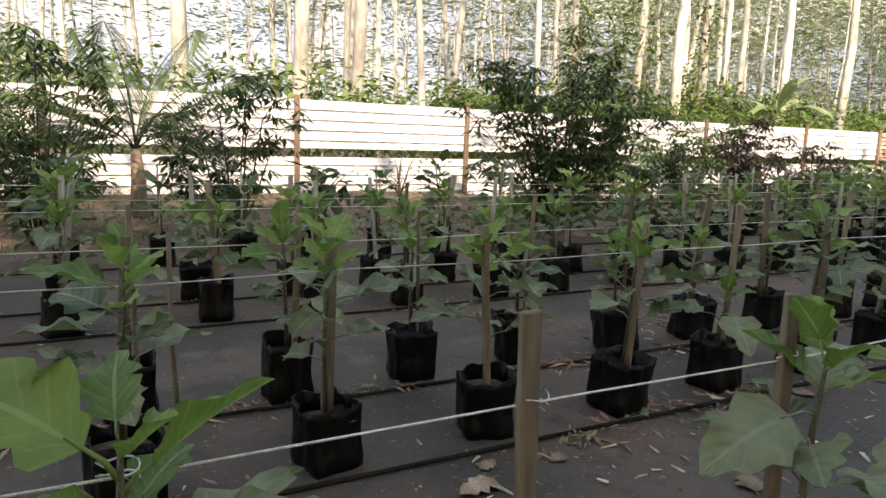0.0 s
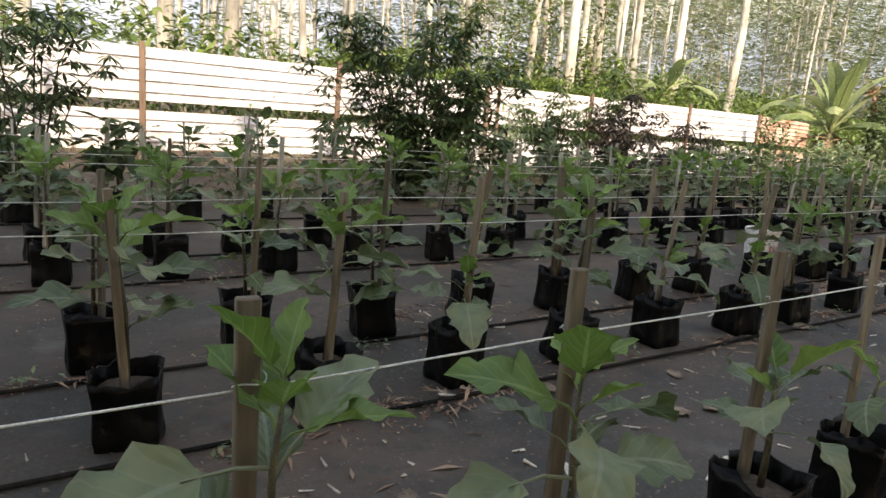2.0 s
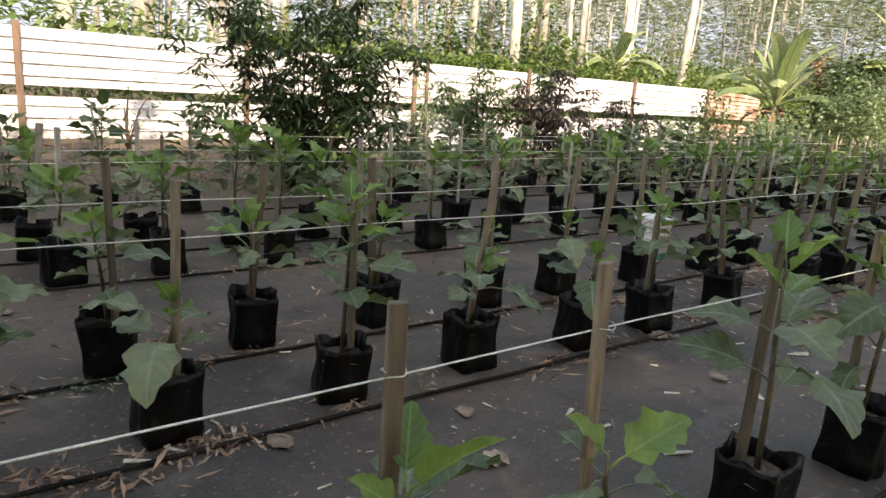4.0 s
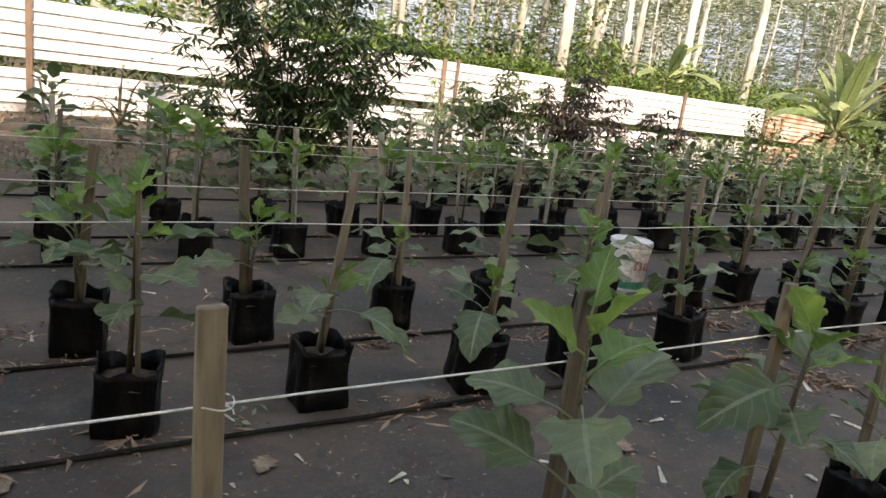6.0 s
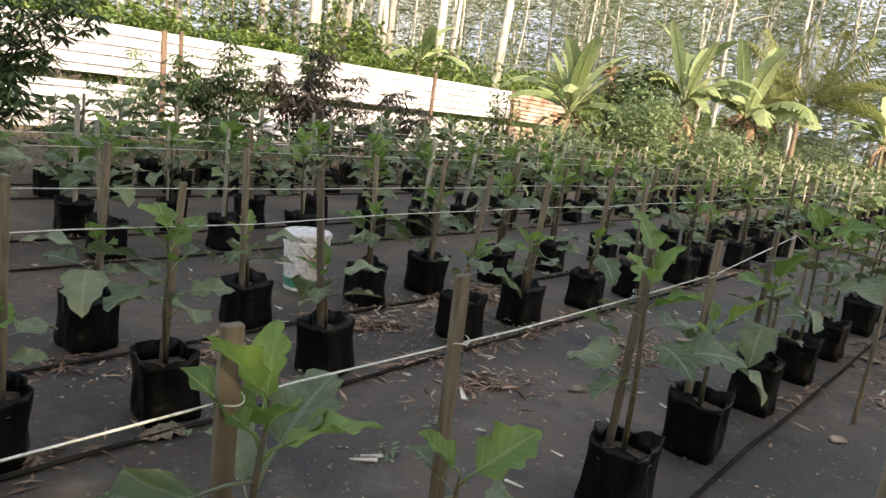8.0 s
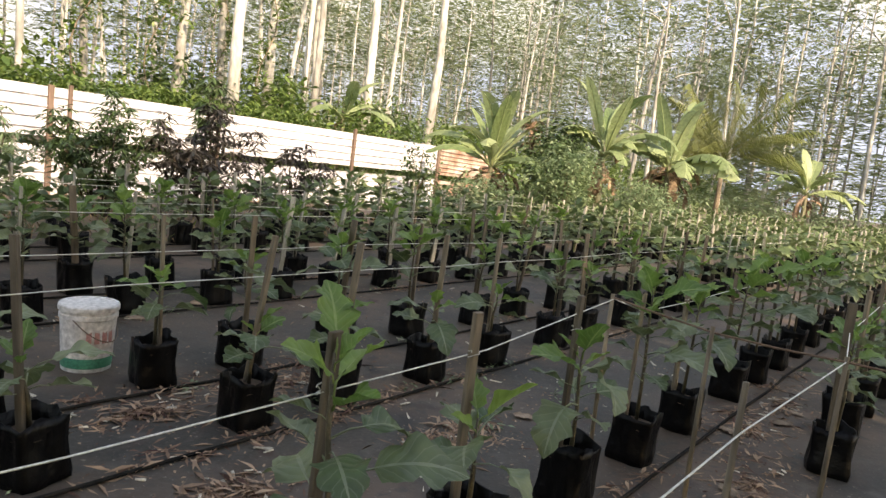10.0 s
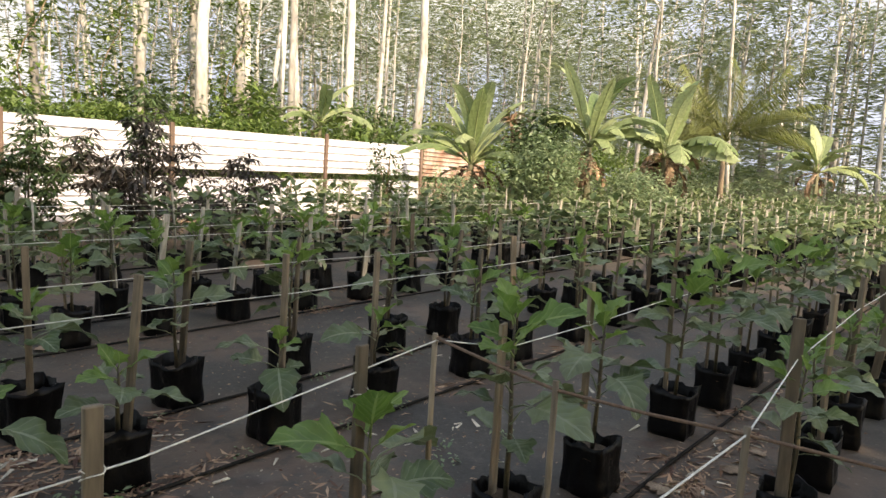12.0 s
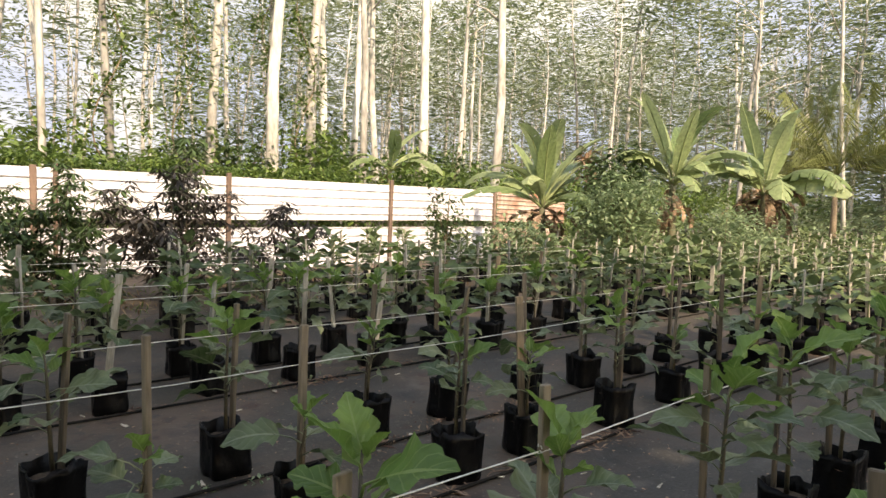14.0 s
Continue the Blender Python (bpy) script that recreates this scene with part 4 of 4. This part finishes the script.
# ---- banana plants, palms ----
def blade(length, width, droop, up, fold=0.25, along=30, torn=0.3, seed=0):
    """Banana leaf: bare stalk, midrib and strips on both sides, torn apart here and there, bending down."""
    rnd = random.Random(seed)
    verts, faces, uvs, spine = [], [], [], []
    pos, ang = Vector((0, 0, 0)), up
    for i in range(along + 1):
        spine.append((pos.copy(), ang))
        ang -= droop * (0.3 + 1.4 * i / along) / along
        pos += Vector((math.cos(ang), 0, math.sin(ang))) * (length / along)
    sway = rnd.uniform(-0.10, 0.10)

    def put(p, a, v, u, w, sag, slip):
        nrm, fwd = Vector((-math.sin(a), 0, math.cos(a))), Vector((math.cos(a), 0, math.sin(a)))
        verts.append(p + nrm * (fold * abs(u) * w) + fwd * (abs(u) * w * (0.30 + slip)) + Vector((0, u * w + sway * length * v * v, -sag * abs(u) * w)))
        uvs.append((0.5 + 0.5 * u, v))

    def half(v):
        return 0.012 if v < 0.2 else width * 0.5 * math.sin(math.pi * min(1, (v - 0.2) / 0.8 * 0.95 + 0.05)) ** 0.5

    for sgn in (-1, 1):
        sag, slip, joined = 0.1, 0.0, False
        for i in range(along):
            (p0, a0), (p1, a1) = spine[i], spine[i + 1]
            v0, v1 = i / along, (i + 1) / along
            if not joined:
                sag, slip = rnd.uniform(0.0, 0.15 + 1.3 * torn), rnd.uniform(-0.12, 0.12)
            gap = 0.0 if joined else 0.22
            o = len(verts)
            for u in (0, 0.55, 1.0):
                put(p0.lerp(p1, gap * u), a0, v0, sgn * u, half(v0), sag * u, slip * u)
                put(p1, a1, v1, sgn * u, half(v1), sag * u, slip * u)
            for k in (0, 2):
                q = (o + k, o + k + 1, o + k + 3, o + k + 2)
                faces.append(q if sgn < 0 else q[::-1])
            joined = rnd.random() > torn
    rib = [p + Vector((0, sway * length * (i / along) ** 2, -0.006)) for i, (p, a) in enumerate(spine)][::3]
    tv, tf = tube(rib, [0.028 * (1 - 0.85 * k / len(rib)) for k in range(len(rib))], 5)
    o = len(verts)
    uvs += [(0.5, 0.5)] * len(tv)
    return verts + tv, faces + [tuple(o + q for q in fc) for fc in tf], uvs


def banana(x, y, stem, leaf, upright, arching, seed, dry=0, torn=0.3, label=""):
    """banana_plant > stem, each leaf, each dry leaf."""
    rnd = random.Random(seed)
    base = new("banana_plant")
    base.matrix_basis = pose(x, y, max(0, ground_z(x, y)))
    child("stem", tube_mesh("stem", [(0, 0, -0.05), (0.02, 0, stem * 0.5), (0.0, 0.02, stem), (0, 0, stem * 1.12)], [0.10, 0.085, 0.065, 0.035], M_BANSTEM, 10), base)
    az = rnd.uniform(0, 6)
    kinds = [(rnd.uniform(0.85, 1.42), rnd.uniform(0.2, 1.5), rnd.uniform(0.9, 1.08)) for _ in range(upright)] + [(rnd.uniform(0.45, 1.0), rnd.uniform(1.1, 2.1), 0.93) for _ in range(arching)]
    for i, (up, droop, at) in enumerate(kinds):
        v, fc, uv = blade(leaf * rnd.uniform(0.72, 1.08), leaf * (rnd.uniform(0.16, 0.21) if i < upright else rnd.uniform(0.19, 0.25)), droop, up, seed=seed * 50 + i, torn=torn if i >= upright else torn * 0.35, fold=rnd.uniform(0.1, 0.35) if i < upright else rnd.uniform(-0.4, 0.1))
        az += 2.39 + rnd.uniform(-0.4, 0.4)
        child("leaf", mesh_of("leaf", v, fc, M_BANANA, uv), base, Matrix.Translation((0, 0, stem * at)) @ Euler((rnd.uniform(-0.2, 0.2), 0, az)).to_matrix().to_4x4())
    for i in range(dry):
        v, fc, uv = blade(leaf * rnd.uniform(0.25, 0.55), leaf * rnd.uniform(0.06, 0.13), 2.0, rnd.uniform(-0.7, 0.6), 0.5, along=14, seed=seed + 7 * i, torn=0.8)
        child("dry_leaf", mesh_of("dry_leaf", v, fc, M_DRY, uv), base, Matrix.Translation((0, 0, stem * rnd.uniform(0.72, 0.98))) @ Matrix.Rotation(rnd.uniform(0, 6.28), 4, "Z"), "withered brown hanging leaf")
    return tagged(base, label, "banana plant", "banana plants")


banana(18.65, 10.2, 1.45, 2.15, 9, 9, 1, 12, 0.22, "sunlit banana plant with upright pale green leaves")
banana(20.3, 8.1, 2.05, 2.05, 8, 10, 2, 9, 0.3, "tall banana plant with broad spreading leaves")
banana(24.6, 8.05, 1.95, 2.5, 5, 14, 3, 26, 0.5, "banana plant with arching torn leaves and brown withered ones")
banana(18.6, 15.5, 2.35, 1.8, 2, 7, 4, 2, 0.3, "banana plant rising behind the white fence")
banana(34.5, 6.2, 1.9, 2.2, 5, 10, 5, 8, 0.4, "banana plant at the far end of the rows")


def palm(x, y, stem, leaf, count, seed, material, label):
    """coconut_palm > trunk, each frond."""
    rnd = random.Random(seed)
    base = new("coconut_palm")
    base.matrix_basis = pose(x, y, max(0, ground_z(x, y)))
    child("trunk", tube_mesh("trunk", [(0, 0, -0.05), (0.02, 0, stem * 0.5), (0, 0, stem)], [0.11, 0.09, 0.06], M_TWIG, 8), base)
    for i in range(count):
        f = i / (count - 1)
        L = leaf * rnd.uniform(0.85, 1.1)
        ang, pos, verts, faces, spine = 0.75 + 0.80 * f, Vector((0, 0, 0)), [], [], []
        steps = 46
        for k in range(steps):
            spine.append(pos.copy())
            ang -= (1.9 - 1.1 * f) / steps
            step = Vector((math.cos(ang), 0, math.sin(ang))) * (L / steps)
            if k > 6:
                w = L * 0.27 * math.sin(math.pi * (k - 2) / steps) ** 0.6
                for sgn in (-1, 1):
                    bend = rnd.uniform(0.35, 0.75)
                    tip = pos + Vector((w * 0.6, sgn * w * 0.75, -w * bend))
                    mid_ = pos + Vector((w * 0.33, sgn * w * 0.42, -w * bend * 0.25))
                    o = len(verts)
                    verts += [pos, mid_ + step * 0.28, tip, mid_ - step * 0.28]
                    faces.append((o, o + 1, o + 2, o + 3))
            pos += step
        tv, tf = tube(spine[::5], [0.014 * (1 - k / 12) for k in range(len(spine[::5]))], 4)
        o = len(verts)
        child("frond", mesh_of("frond", verts + tv, faces + [tuple(o + q for q in fc) for fc in tf], material), base,
              Matrix.Translation((0, 0, stem)) @ Matrix.Rotation(i * 2.4 + rnd.uniform(-.3, .3), 4, "Z"))
    return tagged(base, label, "palm")


M_FROND = leaf_mat("palm_frond", (0.10, 0.13, 0.035), (0.19, 0.21, 0.075), (0.3, 0.35, 0.15), veins=False)
palm(0.06, 10.3, 0.85, 1.8, 10, 1, M_BUSH, "young coconut palm with feathery fronds before the fence")
palm(28.6, 7.75, 2.5, 3.1, 22, 2, M_FROND, "coconut palm with drooping olive fronds")


# ---- woods behind the fence ----
def tree(x, y, height, radius, lean, seed, crown_from=0.5, leaves=260):
    """tree > trunk, each limb, crown: slender pale stem with a thin high crown."""
    rng = np.random.default_rng(seed)
    base = new("tree")
    base.matrix_basis = pose(x, y, max(0, ground_z(x, y)) - 0.05)
    bend = rng.uniform(-0.25, 0.25, (6, 2))
    pts = [(lean[0] * height * f + bend[i][0] * f, lean[1] * height * f + bend[i][1] * f, height * f) for i, f in enumerate((0, 0.15, 0.35, 0.55, 0.78, 1.0))]
    child("trunk", tube_mesh("trunk", pts, [radius * k for k in (1.15, 1.0, 0.88, 0.74, 0.5, 0.12)], M_TRUNK, 9), base)
    cen = []
    for i in range(7):
        f = crown_from + (1 - crown_from) * (i + 0.5) / 7
        az, r = rng.uniform(0, 6.28), rng.uniform(0.9, 2.2)
        s = Vector((lean[0] * height * f, lean[1] * height * f, height * f))
        e = s + Vector((math.cos(az) * r, math.sin(az) * r, rng.uniform(0.5, 1.5)))
        child("limb", tube_mesh("limb", [tuple(s), tuple((s + e) / 2 + Vector((0, 0, 0.15))), tuple(e)], [radius * 0.35, radius * 0.22, 0.01], M_TRUNK, 5), base)
        cen.append(e)
    c = np.array([tuple(e) for e in cen])
    p = c[rng.integers(0, len(c), leaves)] + rng.normal(0, 1, (leaves, 3)) * np.array((0.8, 0.8, 0.35))
    v, f = cloud(rng, p, 0.32)
    child("crown", array_mesh("crown", v, f, M_WOODS), base)
    return tagged(base, "slender pale-barked tree with a thin high crown", "tree", "trees of the plantation")


def climbing_vine(x, y, wide, top, seed):
    """vine > stem, foliage round the trunk."""
    q = np.random.default_rng(seed)
    base = new("vine")
    base.matrix_basis = pose(x, y, 0)
    line = [(0.35 * math.sin(z * 1.7) - wide, -0.2 + 0.1 * math.cos(z * 1.3), z) for z in np.linspace(0.0, top, 24)]
    child("stem", tube_mesh("stem", line, [0.022 - 0.0006 * k for k in range(24)], M_TWIG, 5), base)
    n = 1440
    z = q.uniform(1.3, top + 0.3, n)
    p = np.stack((q.normal(0, wide, n) + 0.35 * np.sin(z * 1.7) - wide, q.normal(-0.05, 0.3, n), z), 1)
    tagged(child("foliage", array_mesh("foliage", *cloud(q, p, 0.19), M_HEDGE), base), kind="stuff")
    return tagged(base, "green climbing vine wrapped round a pale trunk", "vine", "climbing vines")


STEMS = ((1.4, 16.3, 0.17), (3.9, 16.5, 0.17), (5.2, 16.5, 0.15), (7.1, 16.6, 0.09), (10.6, 16.8, 0.08), (12.0, 16.9, 0.09), (14.1, 17.0, 0.12), (15.9, 17.1, 0.17),
         (17.0, 17.1, 0.15), (19.0, 17.3, 0.11), (19.4, 18.4, 0.10), (21.4, 17.4, 0.15), (24.8, 17.5, 0.17), (17.8, 20.5, 0.13), (19.7, 20.3, 0.12), (22.0, 20.6, 0.12))
VINED = (5, 6, 8, 13)
for i, (x, y, r) in enumerate(STEMS):
    rnd = random.Random(700 + i)
    tree(x, y, rnd.uniform(13, 17), r, (rnd.uniform(-0.05, 0.05), rnd.uniform(-0.03, 0.03)), 700 + i)
    if i in VINED:
        climbing_vine(x, y, 0.55 if i == 6 else 0.2, 7 if i == 6 else 11, 800 + i)
rnd = random.Random(5)
for i in range(275):
    d = 8 + 32 * rnd.random() ** 0.8
    along = rnd.uniform(-16, 62)
    p = F0 + FDIR * along + FN * d
    if 110 <= i < 215:
        p = Vector((rnd.uniform(36, 66), rnd.uniform(-12, 24), 0))
    tree(p.x, p.y, rnd.uniform(11, 17), rnd.uniform(0.05, 0.12), (rnd.uniform(-0.09, 0.09), rnd.uniform(-0.05, 0.05)), 900 + i, leaves=150)

rng = np.random.default_rng(11)
n = 430000
along, depth = rng.uniform(-25, 120, n), rng.uniform(13, 55, n)
zz = 1.0 + 19 * rng.random(n) ** 0.9
thin = 0.08 + 0.25 * np.clip((30 - along) / 10, 0, 1)
dens = np.array([noise.noise((a * 0.16, d * 0.12, z * 0.34)) + 0.7 * noise.noise((a * 0.42, d * 0.4, z * 2.4)) for a, d, z in zip(along, depth, zz)])
keep = dens > thin
along, depth, zz = along[keep], depth[keep], zz[keep]
P = np.stack((F0.x + FDIR.x * along + FN.x * depth, F0.y + FDIR.y * along + FN.y * depth, zz), 1)
v, f = cloud(rng, P, 0.62, 0.07, 0.21, -0.03)
tagged(new("far_woods", array_mesh("far_woods", v, f, M_WOODS)), "sunlit leaves of the plantation behind the fence", "woods", kind="stuff")

n = 220000
P = np.stack((rng.uniform(40, 80, n), rng.uniform(-25, 26, n), 0.3 + 17 * rng.random(n)), 1)
keep = np.array([noise.noise((a * 0.18, d * 0.16, z * 0.36)) + 0.6 * noise.noise((a * 0.45, d * 0.42, z * 2.4)) for a, d, z in P]) > 0.21
v, f = cloud(rng, P[keep], 0.66, 0.07, 0.21, -0.03)
tagged(new("far_woods", array_mesh("far_woods", v, f, M_WOODS)), "sunlit leaves of the woods beyond the rows", "woods", kind="stuff")

n = 46000
along, depth = rng.uniform(-25, 80, n), rng.uniform(0.6, 8, n)
top = np.array([1.75 + 0.9 * noise.noise((a * 0.35, d * 0.3, 0)) + 0.6 * noise.noise((a * 1.1, d, 3)) for a, d in zip(along, depth)]) + depth * 0.12
P = np.stack((F0.x + FDIR.x * along + FN.x * depth, F0.y + FDIR.y * along + FN.y * depth, 0.2 + top * rng.random(n) ** 0.6), 1)
v, f = cloud(rng, P, 0.24, 0.4)
tagged(new("undergrowth", array_mesh("undergrowth", v, f, M_HEDGE)), "bright green undergrowth behind the fence", "undergrowth", kind="stuff")

n = 11500
along, depth = rng.uniform(3.5, 13.5, n), rng.uniform(0.15, 1.1, n)
top = np.array([1.98 + 0.22 * noise.noise((a * 0.8, d, 9)) + 0.14 * noise.noise((a * 3.1, d * 2, 4)) for a, d in zip(along, depth)])
P = np.stack((F0.x + FDIR.x * along + FN.x * depth, F0.y + FDIR.y * along + FN.y * depth, 0.9 + (top - 0.9) * rng.random(n) ** 0.5), 1)
v, f = cloud(rng, P, 0.12, 0.5, 0.5)
tagged(new("hedge", array_mesh("hedge", v, f, M_HEDGE)), "bright green creeping hedge along the back of the fence", "hedge", kind="stuff")
n = 15000
along, depth = rng.uniform(-14, 22, n), rng.uniform(0.12, 0.5, n)
P = np.stack((F0.x + FDIR.x * along + FN.x * depth, F0.y + FDIR.y * along + FN.y * depth, 0.35 + 0.72 * rng.random(n)), 1)
v, f = cloud(rng, P, 0.11, 0.5, 0.35)
tagged(new("creeper", array_mesh("creeper", v, f, M_HEDGE)), "green creeper showing through the gap of the fence", "creeper", kind="stuff")
for i, (x, d, r, top, mat_) in enumerate(((20.5, 11.0, 2.2, 5.2, M_WOODS), (25.0, 9.0, 2.2, 4.6, M_HEDGE), (31.0, 10.0, 2.6, 5.4, M_WOODS), (5.9, 4.6, 1.2, 2.7, M_HEDGE), (8.6, 5.5, 1.0, 3.0, M_HEDGE), (12.2, 4.5, 1.5, 3.4, M_BUSH), (14.4, 3.2, 1.1, 3.1, M_HEDGE), (16.2, 5.5, 1.2, 3.6, M_BUSH),
                                            (18.6, 4.0, 1.2, 3.0, M_HEDGE), (21.3, 5.0, 1.5, 3.4, M_BUSH), (24.4, 4.2, 1.5, 2.9, M_HEDGE), (28.0, 5.0, 1.9, 3.4, M_HEDGE))):
    p = F0 + FDIR * x + FN * d
    bush("leafy_shrub", p.x, p.y, r, 0.9, 0.4, top, 1100, mat_, 50 + i, 0.24, 34, label="dark green wild shrub among the plantation trees", group="wild shrubs")

n = 24000
P = np.stack((rng.uniform(24, 62, n), rng.uniform(-14, 17, n), np.zeros(n)), 1)
P = P[(P[:, 0] > 31.5) | (P[:, 1] > 12.2)]
P[:, 2] = np.array([0.95 + 0.06 * max(0.0, a - 34) + 0.7 * noise.noise((a * 0.4, b * 0.4, 0)) for a, b, _ in P]) * rng.random(len(P)) ** 0.7
v, f = cloud(rng, P, 0.2, 0.45)
tagged(new("undergrowth", array_mesh("undergrowth", v, f, M_LIGHT)), "low green weeds beyond the end of the rows", "undergrowth", kind="stuff")

# tall dense trees behind the path that shade the rows
rng = np.random.default_rng(21)
for i in range(10):
    x = -38 + 4.8 * i
    y = -9.5 + (i % 3) * 0.8
    base = new("shade_tree")
    base.matrix_basis = pose(x, y, 0)
    pts, _ = blob_points(rng, 2600, 4.2, 2.6, 1.5, 14.2, 60, 0.5)
    pts[:, 2] = np.clip(pts[:, 2], 1.2, 14.6)
    v, f = cloud(rng, pts, 0.85, 0.5, 0.6)
    child("crown", array_mesh("crown", v, f, M_BUSH), base)
    child("trunk", tube_mesh("trunk", [(0, 0, -0.1), (0.1, 0, 5), (0, 0.2, 11)], [0.3, 0.22, 0.08], M_TWIG, 8), base)
    tagged(base, "tall dense leafy tree shading the rows", "tree", "shade trees")
